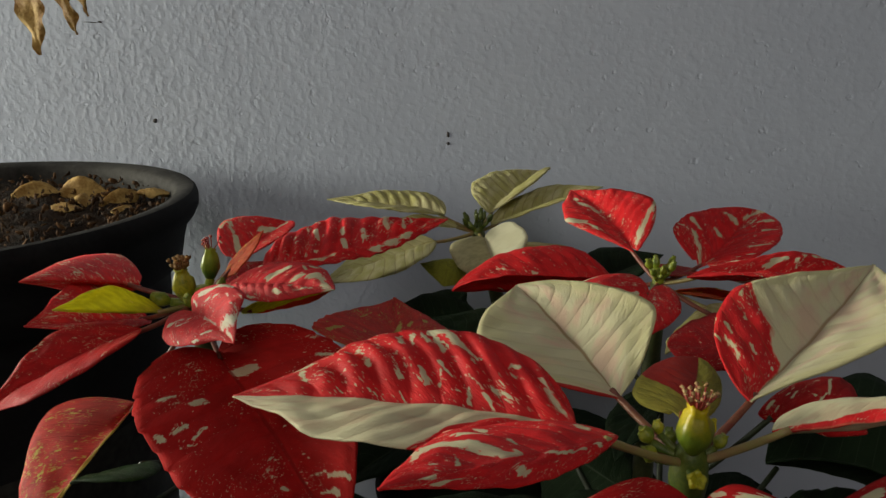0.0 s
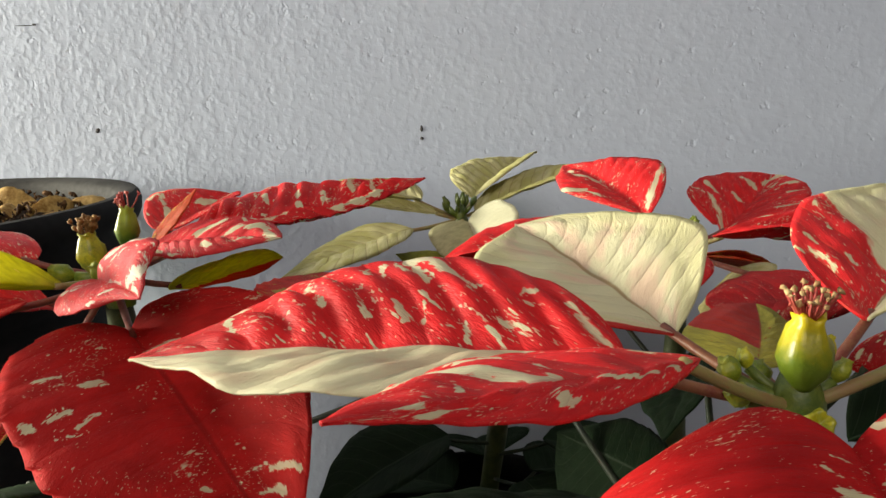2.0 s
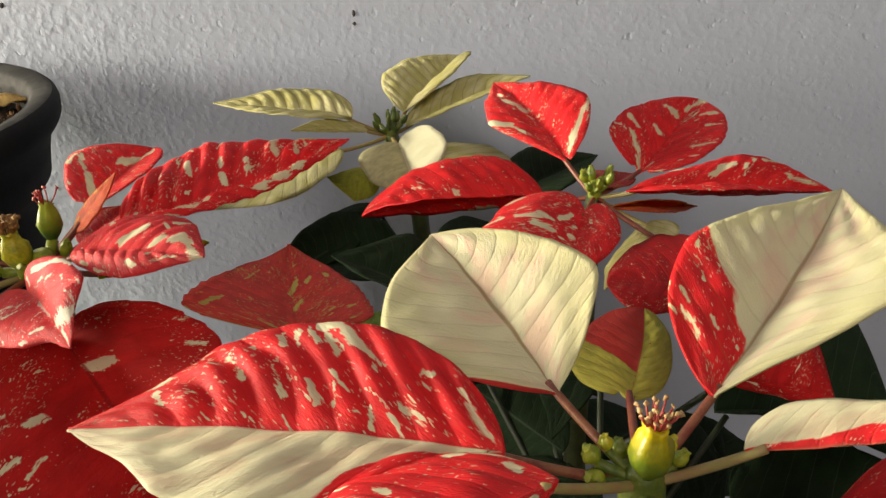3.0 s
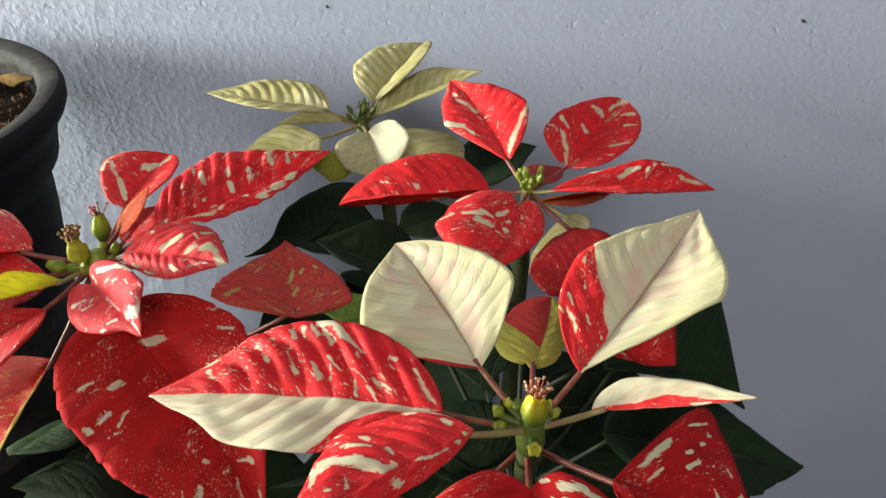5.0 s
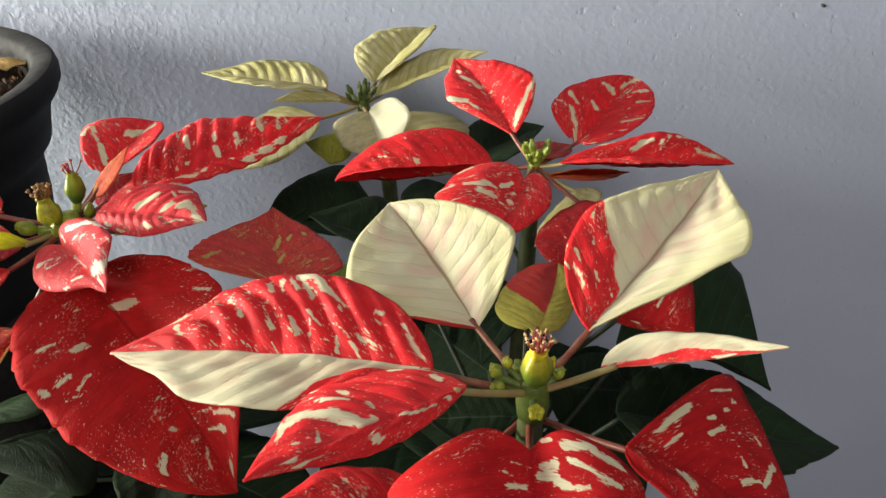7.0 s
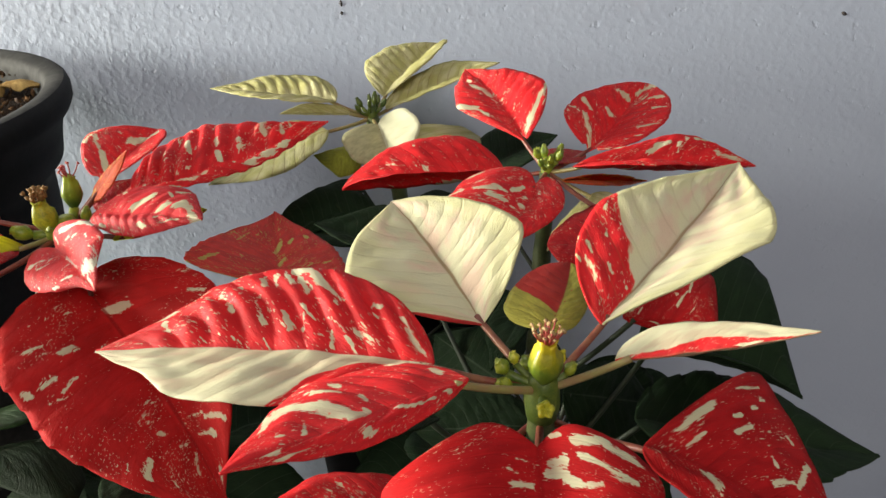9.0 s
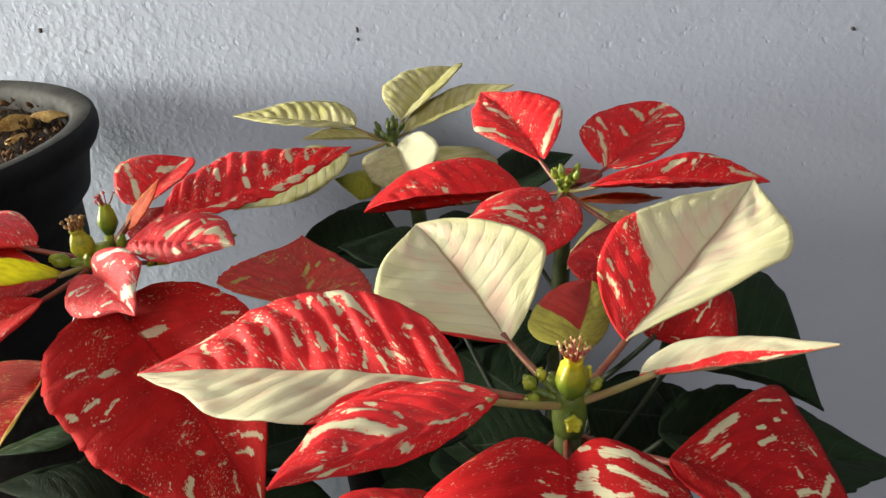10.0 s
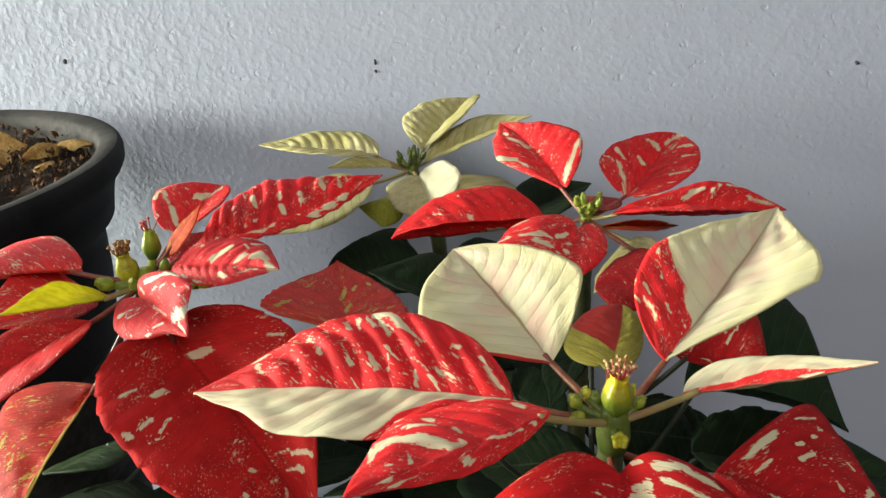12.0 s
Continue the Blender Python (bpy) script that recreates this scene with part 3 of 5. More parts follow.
PINK = (0.87, 0.048, 0.058)
MATS = {
    "red": L("speckled_red", RED, CREAM, NONE, NONE, 0.8, 0.0, 1.0),
    "red_plain": L("plain_red", (0.58, 0.012, 0.016), CREAM, NONE, NONE, 0.5, 0.0, 13.0),
    "mid": marked("red_and_cream_halves", "mid", 1.0, 0.1, 21.0, left=("in", [(0.0, 0.1), (1.0, 1.3), (0.11, 0.20), (0.20, 0.31), (0.28, 0.43), (0.32, 0.58), (0.35, 0.80), (0.40, 1.0), (0.45, 1.3)]), right=(-0.25, 0.0, 0.0), rag=0.45),
    "big": marked("cream_and_red", "big", 0.9, 0.0, 29.0, left=("in", [(0.0, 0.0), (1.0, 1.3), (0.15, 0.02), (0.20, 0.10), (0.25, 0.30), (0.31, 0.36), (0.35, 0.51), (0.41, 0.70), (0.48, 0.92), (0.54, 1.2)]), right=ALL, rag=0.30, vein=(0.42, 0.24, 0.10), veined=0.7, tints=(0.75, 0.58, 0.43), lines_seen=0.16, rim=(0.75, 0.715, 0.41)),
    "cream": L("cream", (0.62, 0.03, 0.03), CREAM, ("in", [(0.0, 0.35), (1.0, 1.4), (0.06, 0.76), (0.14, 0.90), (0.24, 1.15)]), ALL, 0, 0, 25.0, rag=0.25, vein=(0.38, 0.23, 0.09), veined=0.75, tints=(0.80, 0.61, 0.45), lines_seen=0.14, rim=(0.75, 0.715, 0.41)),
    "thin": L("cream_with_red_streaks", RED, CREAM, ("out", [(0.0, 0.10), (1.0, 0.0), (0.20, 0.13), (0.33, 0.16), (0.47, 0.34), (0.61, 0.25), (0.75, 0.15), (0.90, 0.04)]), ("out", [(0.0, 0.7), (1.0, 0.0), (0.22, 0.4), (0.36, 0.05)]), 0.6, 0, 33.0, vein=(0.5, 0.3, 0.16), rag=0.35),
    "f": marked("red_with_a_cream_splash", "f", 0.8, 0.0, 22.0),
    "g": marked("red_streaked_on_one_half", "g", 0.1, 0.0, 23.0, rough=0.62, grain=1.7, base=(0.60, 0.015, 0.018)),
    "h": marked("red_with_cream_dashes", "h", 0.1, 0.0, 24.0, rough=0.62, grain=1.5, base=(0.56, 0.015, 0.018)),
    "ra": marked("red_edged_with_cream", "ra", 1.0, 0.0, 17.0),
    "rb": marked("red_with_vein_streaks", "rb", 1.0, 0.15, 19.0),
    "rc": marked("red_with_cream_streaks", "rc", 1.0, 0.1, 18.0),
    "rd": marked("red_splashed_with_cream", "rd", 1.0, 0.1, 20.0),
    "re": marked("red_with_few_marks", "re", 0.5, 0.0, 16.0),
    "la": marked("streaked_heart_red", "la", 1.0, 0.0, 51.0),
    "lc": marked("ribbed_red", "lc", 1.1, 0.0, 52.0, left=(-0.05, -0.1, 0.40), rag=1.0),
    "ld": marked("heavily_streaked_red", "ld", 0.6, 0.0, 54.0, base=PINK),
    "le": marked("pink_red_with_white_edge", "le", 0.6, 0.0, 55.0, base=PINK, accent=(0.82, 0.78, 0.62)),
    "low": marked("broad_red", "low", 0.35, 0.0, 56.0, veined=0.8, rough=0.65, base=(0.62, 0.022, 0.022), grain=1.7),
    "ser": marked("dark_red_with_green_flecks", "ser", 1.1, 0.25, 15.0, base=(0.64, 0.055, 0.048), accent=(0.48, 0.42, 0.12), glow=0.16),
    "dark": L("dark_red", (0.40, 0.028, 0.030), (0.42, 0.36, 0.07), NONE, NONE, 0.9, 0.45, 14.0),
    "yellow": L("bright_yellow", (0.70, 0.68, 0.10), (0.74, 0.72, 0.22), NONE, NONE, 0.0, 0.2, 47.0, vein=(0.6, 0.55, 0.05), glow=0.55),
    "yellow_red": L("yellow_edged_with_red", (0.74, 0.70, 0.07), (0.66, 0.06, 0.03), ("out", [(0.0, 1.2), (1.0, 0.0), (0.30, 0.6), (0.55, 0.1)]), NONE, 0.0, 0.0, 48.0, vein=(0.45, 0.36, 0.04), tints=(0.60, 0.10, 0.03), glow=0.5, rag=0.5),
    "pale": L("pale_yellow", (0.55, 0.12, 0.08), PALE, ALL, ALL, 0, 0, 37.0, vein=(0.30, 0.20, 0.09), lines_seen=0.85, veined=0.62, tints=(0.60, 0.56, 0.30)),
    "white": L("pale_and_white", (0.56, 0.52, 0.30), (0.70, 0.68, 0.48), ALL, NONE, 0, 0, 41.0, vein=(0.5, 0.45, 0.25), veined=0.3, tints=(0.66, 0.64, 0.44)),
    "lime": L("yellow_green", LIME, (0.62, 0.56, 0.10), NONE, NONE, 0.0, 0.2, 45.0, vein=(0.30, 0.30, 0.04)),
    "olive": L("red_and_yellow_green", (0.52, 0.48, 0.09), (0.46, 0.03, 0.025), ("in", [(0.0, 0.0), (1.0, 1.1), (0.30, 0.02), (0.40, 0.35), (0.52, 0.80), (0.64, 1.25)]), NONE, 0, 0, 49.0, vein=(0.28, 0.22, 0.05), tints=(0.50, 0.045, 0.035), rag=0.5),
    "orange": L("orange_red", (0.70, 0.10, 0.028), (0.66, 0.38, 0.06), (0.3, 0, 0.2), NONE, 0.5, 0.3, 53.0, glow=0.40),
    "pink": L("pink_red", PINK, (0.80, 0.70, 0.48), NONE, NONE, 1.5, 0.35, 57.0),
    "under": L("pink_and_yellow", (0.86, 0.070, 0.055), (0.84, 0.66, 0.16), ("out", [(0.0, 1.02), (1.0, 0.05), (0.15, 0.90), (0.30, 0.68), (0.50, 0.36)]), (-0.8, 0.6, 0.2), 1.6, 0.2, 58.0, rag=0.6),
    "side_red": L("folded_red", (0.64, 0.020, 0.024), CREAM, NONE, NONE, 0.6, 0.0, 59.0),
    # near-black green holds the shade under the bracts; the next is its lit copy
    "green": L("shaded_green", (0.012, 0.026, 0.010), (0.021, 0.038, 0.014), NONE, NONE, 0, 0.0, 61.0, vein=(0.045, 0.065, 0.04), veined=0.7, glow=0.05, rough=0.66, lines_seen=0.75, vein_width=0.10),
    "lit_green": L("lit_green", (0.025, 0.065, 0.018), (0.05, 0.10, 0.03), NONE, NONE, 0, 0.0, 63.0, vein=(0.09, 0.14, 0.06), veined=0.6, glow=0.15, rough=0.5, lines_seen=0.7, vein_width=0.12),
    "fresh": L("fresh_green", (0.16, 0.26, 0.03), (0.3, 0.36, 0.05), NONE, NONE, 0, 0.2, 65.0, glow=0.3),
}

# ---- structure: the wall behind the plants, in an added unseen room with a window to the left ----
WALL_Y = 0.570
X0, X1, Y0, TOP = ROOM_LEFT, 2.0, ROOM_FRONT, 2.8
Z0, Z1 = WINDOW[2], WINDOW[3]
FLOOR_Z = -0.24
back = tagged(mesh_object("wall_back", box_mesh((X0 - 0.2, WALL_Y, FLOOR_Z), (X1 + 0.2, WALL_Y + 0.2, TOP)), WALL, smooth=False), "lilac-grey painted rough plaster wall behind the plants", "wall", kind="structure")


def unseen_wall(name, pieces, label):
    bm = bmesh.new()
    for low, high in pieces:
        size, mid = Vector(high) - Vector(low), (Vector(high) + Vector(low)) / 2
        bmesh.ops.create_cube(bm, size=1.0, matrix=Matrix.Translation(mid) @ Matrix.Diagonal((*size, 1)))
    return tagged(mesh_object(name, bm, DIM, smooth=False), label, "wall", kind="structure")


# out of view: walls and ceiling added to hold the light in
unseen_wall("enclosure_left", [((X0 - 0.15, Y0, FLOOR_Z), (X0, WALL_Y, Z0)), ((X0 - 0.15, Y0, Z1), (X0, WALL_Y, TOP)), ((X0 - 0.15, Y0, Z0), (X0, WINDOW[0], Z1)), ((X0 - 0.15, WINDOW[1], Z0), (X0, WALL_Y, Z1))], "unseen plain wall added round the open window that lets the daylight in")
unseen_wall("enclosure_right", [((X1, Y0, FLOOR_Z), (X1 + 0.2, WALL_Y, TOP))], "unseen plain side wall added to close off the light")
D = FRONT_OPENING
unseen_wall("enclosure_front", [((X0 - 0.15, Y0 - 0.15, FLOOR_Z), (D[0], Y0, TOP)), ((D[1], Y0 - 0.15, FLOOR_Z), (X1 + 0.2, Y0, TOP)), ((D[0], Y0 - 0.15, FLOOR_Z), (D[1], Y0, D[2])), ((D[0], Y0 - 0.15, D[3]), (D[1], Y0, TOP))], "unseen plain wall with a high wide opening added for the fill light")
tagged(mesh_object("ceiling", box_mesh((X0 - 0.2, Y0 - 0.2, TOP), (X1 + 0.2, WALL_Y + 0.2, TOP + 0.15)), DIM, smooth=False), "unseen plain ceiling slab added to close off the light", "ceiling", kind="structure")
tagged(mesh_object("floor", box_mesh((X0 - 0.2, Y0 - 0.2, FLOOR_Z - 0.12), (X1 + 0.2, WALL_Y + 0.2, FLOOR_Z)), FLOOR, smooth=False), "grey cement floor under the pots", "floor", kind="structure")
tagged(mesh_object("ground", box_mesh((-900, -900, -0.8), (900, 900, FLOOR_Z - 0.14)), GROUND, smooth=False), "bare dusty ground outside", "ground", kind="structure")


def speck(x, z, w, h, turn=0.0):
    bm = bmesh.new()
    bmesh.ops.create_icosphere(bm, subdivisions=2, radius=1.0)
    for v in bm.verts:
        k = 1 + 0.5 * noise.noise(v.co * 1.7 + Vector((x * 40, z * 40, 0)))
        c = Vector((v.co.x * w * k, v.co.y * 0.0008, v.co.z * h * k))
        v.co = Matrix.Rotation(turn, 3, "Y") @ c + Vector((x, WALL_Y, z))
    return part("chip", bm, DARK_MARK, back, "small dark chip in the plaster")


# ---- pots ----
def pot(name, at, radius, height, label, wall=0.006, fill=0.03, dusty=True):
    """A plastic nursery pot with a rolled lip band."""
    root = tagged(new(name), label, "flower pot")
    root.location = at
    r, h = radius, height
    foot = r * 0.70
    neck = r * 0.885
    k = r / 0.170
    out = [(foot * 0.4, 0.0), (foot - 0.004, 0.0), (foot, 0.004), (r - 0.034 * k, h - 0.160 * k), (r - 0.026 * k, h - 0.092 * k), (r - 0.0245 * k, h - 0.064 * k), (r - 0.0225 * k, h - 0.054 * k), (r - 0.0150 * k, h - 0.049 * k),
           (r - 0.0120 * k, h - 0.034 * k), (r - 0.009 * k, h - 0.024 * k), (r - 0.003 * k, h - 0.017 * k), (r - 0.0005, h - 0.012 * k), (r, h - 0.006 * k), (r - 0.001, h - 0.002), (r - 0.003, h)]
    top = [(r - 0.003, h), (r - 0.006, h + 0.0004), (r - 0.0135 * k, h - 0.0015), (r - 0.0160 * k, h - 0.0035), (r - 0.0175 * k, h - 0.008), (r - 0.0205 * k, h - 0.020), (r - 0.026 * k, h - 0.05), (foot - wall, 0.012), (0.01, 0.012)]
    part("body", lathe_mesh(out, 96, 0.002, r), POT, root, "matt black plastic side")
    part("rim", lathe_mesh(top, 96, 0.002, r), DUSTY if dusty else POT, root, "dusty grey-black plastic rim")
    level = h - fill
    span = (r - 0.0185) if fill < 0.05 else (neck - wall - 0.002)
    bm = bmesh.new()
    rings = 26
    grid = []
    for i in range(rings + 1):
        q = span * i / rings
        row = []
        for k in range(72):
            a = 2 * math.pi * k / 72
            x, y = q * math.cos(a), q * math.sin(a)
            z = level + 0.007 * noise.noise(Vector((x * 38, y * 38, r))) + 0.004 * noise.noise(Vector((x * 130, y * 130, 2.0))) - 0.006 * (i / rings) ** 6
            row.append(bm.verts.new((x, y, z)))
        grid.append(row)
    for p, q in zip(grid, grid[1:]):
        for k in range(72):
            bm.faces.new((p[k], q[k], q[(k + 1) % 72], p[(k + 1) % 72]))
    tagged(part("soil", bm, SOIL, root, "dark crumbly potting soil"), kind="stuff")
    return root


big_pot = pot("plastic_pot", (-0.4085, 0.381, FLOOR_Z), 0.1699, 0.3331 - FLOOR_Z, "large black plastic plant pot with soil and dead leaves", fill=0.013)


def chips(owner, radius, level, count, seed):
    """Bark crumbs and bits of stalk strewn on the soil."""
    rnd = random.Random(seed)
    bm = bmesh.new()
    for i in range(count):
        a, q = rnd.uniform(0, 2 * math.pi), radius * math.sqrt(rnd.random())
        s = rnd.choice((0.6, 0.8, 1.0, 1.6)) * rnd.uniform(0.0011, 0.0026)
        m = Matrix.Translation((q * math.cos(a), q * math.sin(a), level + rnd.uniform(0.0, 0.006))) @ Euler([rnd.uniform(0, 3) for _ in range(3)]).to_matrix().to_4x4() @ Matrix.Diagonal((s, s * rnd.uniform(0.2, 0.7), s * rnd.uniform(0.15, 0.5), 1))
        bmesh.ops.create_icosphere(bm, subdivisions=1, radius=1.0, matrix=m)
    for v in bm.verts:
        v.co += Vector((noise.noise(v.co * 400), noise.noise(v.co * 410 + Vector((5, 0, 0))), noise.noise(v.co * 390 + Vector((0, 5, 0))))) * 0.0012
    tagged(part("soil_litter", bm, CRUMB, owner, "brown bark and stalk litter"), kind="stuff")


def dead_leaf(at, size, turn, fold, arch, seed):
    """A broad dry leaf, folded along its midrib, arched from end to end and crumpled at its edge."""
    bm = bmesh.new()
    rows = []
    for i in range(21):
        u = i / 20
        row = []
        for j in range(-7, 8):
            v = j / 7
            w = math.sin(math.pi * u ** 0.85) ** 0.7 * 0.40 * (1 + 0.22 * noise.noise(Vector((u * 7, v, seed))))
            side = w * v
            lift = -abs(side) * math.tan(fold) + arch * math.sin(math.pi * u)
            lift += 0.10 * abs(v) * noise.noise(Vector((u * 4, v * 1.5, seed))) + 0.025 * noise.noise(Vector((u * 13, v * 5, seed + 4)))
            row.append(bm.verts.new(Vector((u - 0.5 + 0.06 * noise.noise(Vector((u * 3, v * 2, seed + 9))), side * math.cos(fold), lift)) * size))
        rows.append(row)
    for p, q in zip(rows, rows[1:]):
        for j in range(14):
            bm.faces.new((p[j], p[j + 1], q[j + 1], q[j]))
    ob = tagged(mesh_object("dead_leaf", bm, DEAD), "curled dry golden-brown leaf lying on potting soil", "dead leaf", "dead leaves in the pot")
    ob.matrix_world = Matrix.Translation(at) @ Matrix.Rotation(turn[2], 4, "Z") @ Matrix.Rotation(turn[1], 4, "Y") @ Matrix.Rotation(turn[0], 4, "X")
    ob.modifiers.new("thickness", "SOLIDIFY").thickness = 0.0006
    return ob


# ---- poinsettias ----
def bud(name, parent, at, size, lean=(0, 0, 1), material=None, label="", tall=1.35, cup=False):
    """A plump lobed bud that narrows to its mouth, or a ragged open cup."""
    bm = bmesh.new()
    prof = [(0.34, 0.0), (0.5, 0.12), (0.78, 0.32), (0.96, 0.58), (0.90, 0.85), (0.62, 1.10), (0.48, 1.22), (0.55, 1.34), (0.40, 1.36), (0.1, 1.25)]
    if cup:
        prof = [(0.50, 0.0), (0.66, 0.14), (0.82, 0.40), (0.93, 0.70), (0.94, 0.95), (0.88, 1.16), (0.76, 1.26), (0.60, 1.22), (0.40, 1.08), (0.1, 0.95)]
    turn = Vector((0, 0, 1)).rotation_difference(Vector(lean).normalized()).to_matrix()
    rings = []
    for r, z in prof:
        ring = []
        for k in range(20):
            a = 2 * math.pi * k / 20
            c = Vector((math.cos(a), math.sin(a), 0)) * r * (1 + (0.14 if cup else 0.08) * z * math.sin(5 * a))
            c.z = z * tall + (0.13 * z * z * math.sin(5 * a + 0.8) if cup else 0.0)
            c *= 1 + 0.16 * noise.noise(c * 1.9 + Vector(at) * 900)
            ring.append(bm.verts.new(Vector(at) + turn @ c * size))
        rings.append(ring)
    for p, q in zip(rings, rings[1:]):
        for k in range(20):
            bm.faces.new((p[k], p[(k + 1) % 20], q[(k + 1) % 20], q[k]))
    bm.faces.new(rings[0][::-1])
    bm.faces.new(rings[-1])
    return part(name, bm, material or BUD, parent, label)


def tuft(parent, at, size, material, count, seed, label="", shaggy=False, tip=None):
    """Thin stamens that stand out of a bud's mouth, each with its anther."""
    rnd = random.Random(seed)
    for i in range(count):
        a, s = rnd.uniform(0, 2 * math.pi), rnd.uniform(0.1, 0.75)
        way = Vector((math.cos(a) * s, math.sin(a) * s, 1)).normalized() * size * rnd.uniform(0.55, 1.1)
        start = Vector(at) + Vector((math.cos(a), math.sin(a), 0)) * size * 0.16
        bm = tube_mesh(bow(start, start + way, (math.cos(a) * size * 0.1, math.sin(a) * size * 0.1, 0), 3), [size * 0.05, size * 0.04, size * 0.04, size * 0.035], 5)
        knob = bmesh.ops.create_icosphere(bm, subdivisions=1, radius=size * (0.15 if shaggy else 0.095), matrix=Matrix.Translation(start + way))
        for v in knob["verts"]:
            v.co += Vector((noise.noise(v.co * 1500), noise.noise(v.co * 1400), noise.noise(v.co * 1300))) * size * 0.12
        stamen = part("stamen", bm, material, parent, label if i == 0 else "")
        if tip is not None:
            stamen.data.materials.append(tip)
            for poly in stamen.data.polygons[-20:]:
                poly.material_index = 1


def stem_line(plant, points, radius=0.0045, name="stem"):
    pts = []
    for a, b in zip(points, points[1:]):
        pts += bow(a, b, (0, 0, 0), 5)[:-1]
    pts.append(Vector(points[-1]))
    n = len(pts)
    return part(name, tube_mesh(pts, [radius * (1.35 - 0.5 * i / n) * (1 + 0.06 * math.sin(i * 2.1)) for i in range(n)], 10), BARK, plant)


def plant_root(label):
    return tagged(new("poinsettia"), label, "potted plant", "poinsettias by the wall")


front = plant_root("red and cream poinsettia in full bract growing from a pot")
rear = plant_root("pale yellow poinsettia close to the wall")
side = plant_root("red speckled poinsettia with withered flowers beside the large pot")
pot("plastic_pot", (0.040, 0.270, FLOOR_Z), 0.085, 0.13 - FLOOR_Z, "small black plastic plant pot under the poinsettia", fill=0.02, dusty=False)
pot("plastic_pot", (-0.055, 0.450, FLOOR_Z), 0.075, 0.13 - FLOOR_Z, "small black plastic plant pot under the poinsettia", fill=0.02, dusty=False)
pot("plastic_pot", (-0.150, 0.275, FLOOR_Z), 0.070, 0.13 - FLOOR_Z, "small black plastic plant pot under the poinsettia", fill=0.02, dusty=False)

HEAD_FRONT, HEAD_RIGHT, HEAD_REAR, HEAD_SIDE = (0.0365, 0.1690, 0.3260), (0.0460, 0.3480, 0.3150), (-0.0550, 0.4320, 0.3150), (-0.1410, 0.2480, 0.3300)
STEM_FRONT, STEM_RIGHT, STEM_REAR, STEM_SIDE = (0.0370, 0.2050, 0.2500), (0.0440, 0.3400, 0.2600), (-0.0420, 0.4200, 0.2400), (-0.1420, 0.2550, 0.2600)
stem_line(front, [(0.040, 0.265, 0.12), (0.040, 0.215, 0.20), (0.0370, 0.180, 0.28), HEAD_FRONT], 0.0042)
stem_line(front, [(0.042, 0.285, 0.12), (0.042, 0.320, 0.20), (0.045, 0.345, 0.27), HEAD_RIGHT])
stem_line(rear, [(-0.05, 0.445, 0.12), (-0.035, 0.42, 0.21), (-0.04, 0.425, 0.27), HEAD_REAR])
stem_line(side, [(-0.15, 0.275, 0.12), (-0.146, 0.265, 0.21), (-0.142, 0.254, 0.29), HEAD_SIDE])


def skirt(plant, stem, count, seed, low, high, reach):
    """Dark green leaves round the lower stem; the shade of the bracts is in their colour."""
    rnd = random.Random(seed)
    s = Vector(stem)
    for i in range(count):
        a = 2 * math.pi * (i + rnd.uniform(-0.25, 0.25)) / count
        z = rnd.uniform(low, high)
        way = Vector((math.cos(a), math.sin(a), 0))
        cross = Vector((-way.y, way.x, 0))
        b = Vector((s.x, s.y, z)) + way * reach * 0.35
        t = b + way * reach * rnd.uniform(0.8, 1.1) + Vector((0, 0, -reach * rnd.uniform(0.15, 0.5)))
        m = b * 0.58 + t * 0.42
        w = reach * rnd.uniform(0.33, 0.42)
        tip_y = min(t.y, 0.545)
        t.y = tip_y
        leaf("green_leaf", plant, MATS["green"], b, t, m - cross * w + Vector((0, 0, 0.006)), m + cross * w + Vector((0, 0, 0.006)), "", stalk=(s.x, s.y, z - 0.012), stalk_material=SHADED_STALK, seed=seed + i * 1.7, ripple=0.7, camber=0.1, teeth=0.04, sag=0.05, nu=40, nv=6)


skirt(front, (0.039, 0.205, 0), 9, 11, 0.15, 0.215, 0.085)
skirt(front, (0.043, 0.325, 0), 6, 12, 0.15, 0.21, 0.080)
skirt(rear, (-0.040, 0.425, 0), 7, 13, 0.15, 0.21, 0.080)
skirt(side, (-0.145, 0.258, 0), 7, 14, 0.15, 0.21, 0.075)
leaf("bract", front, MATS["mid"], (0.0079, 0.1661, 0.3355), (-0.0878, 0.1714, 0.3323), (-0.0461, 0.1460, 0.3345), (-0.0362, 0.1937, 0.3452), "red bract with a cream half", stalk=HEAD_FRONT, stalk_material=PINK_STALK, camber=0.06, ripple=3.2, seed=1.0, calm=(0.30, 0.85), nu=120, nv=14, sag=0.011, bend=0.021, kb=(0.16, -0.03), kt=(0.90, 1.00), tail=0.18)
leaf("bract", front, MATS["cream"], (0.0198, 0.1906, 0.3316), (-0.0146, 0.2483, 0.3439), (-0.0241, 0.1999, 0.3399), (0.0294, 0.2245, 0.3482), "wholly cream bract", stalk=HEAD_FRONT, stalk_material=BROWN_STALK, camber=0.03, ripple=0.5, seed=2.0, nu=120, nv=14, sag=-0.013, bend=0.024, kb=(0.64, 0.81), kt=(0.88, 0.48), tail=0.00)
leaf("bract", front, MATS["big"], (0.0530, 0.1849, 0.3366), (0.1100, 0.2692, 0.3514), (0.0540, 0.2313, 0.3506), (0.1003, 0.2073, 0.3516), "cream bract with red along one edge", stalk=HEAD_FRONT, stalk_material=PINK_STALK, camber=0.06, ripple=0.8, seed=3.0, nu=120, nv=14, sag=0.006, bend=0.018, kb=(0.34, 1.22), kt=(0.95, 0.99), tail=0.07)
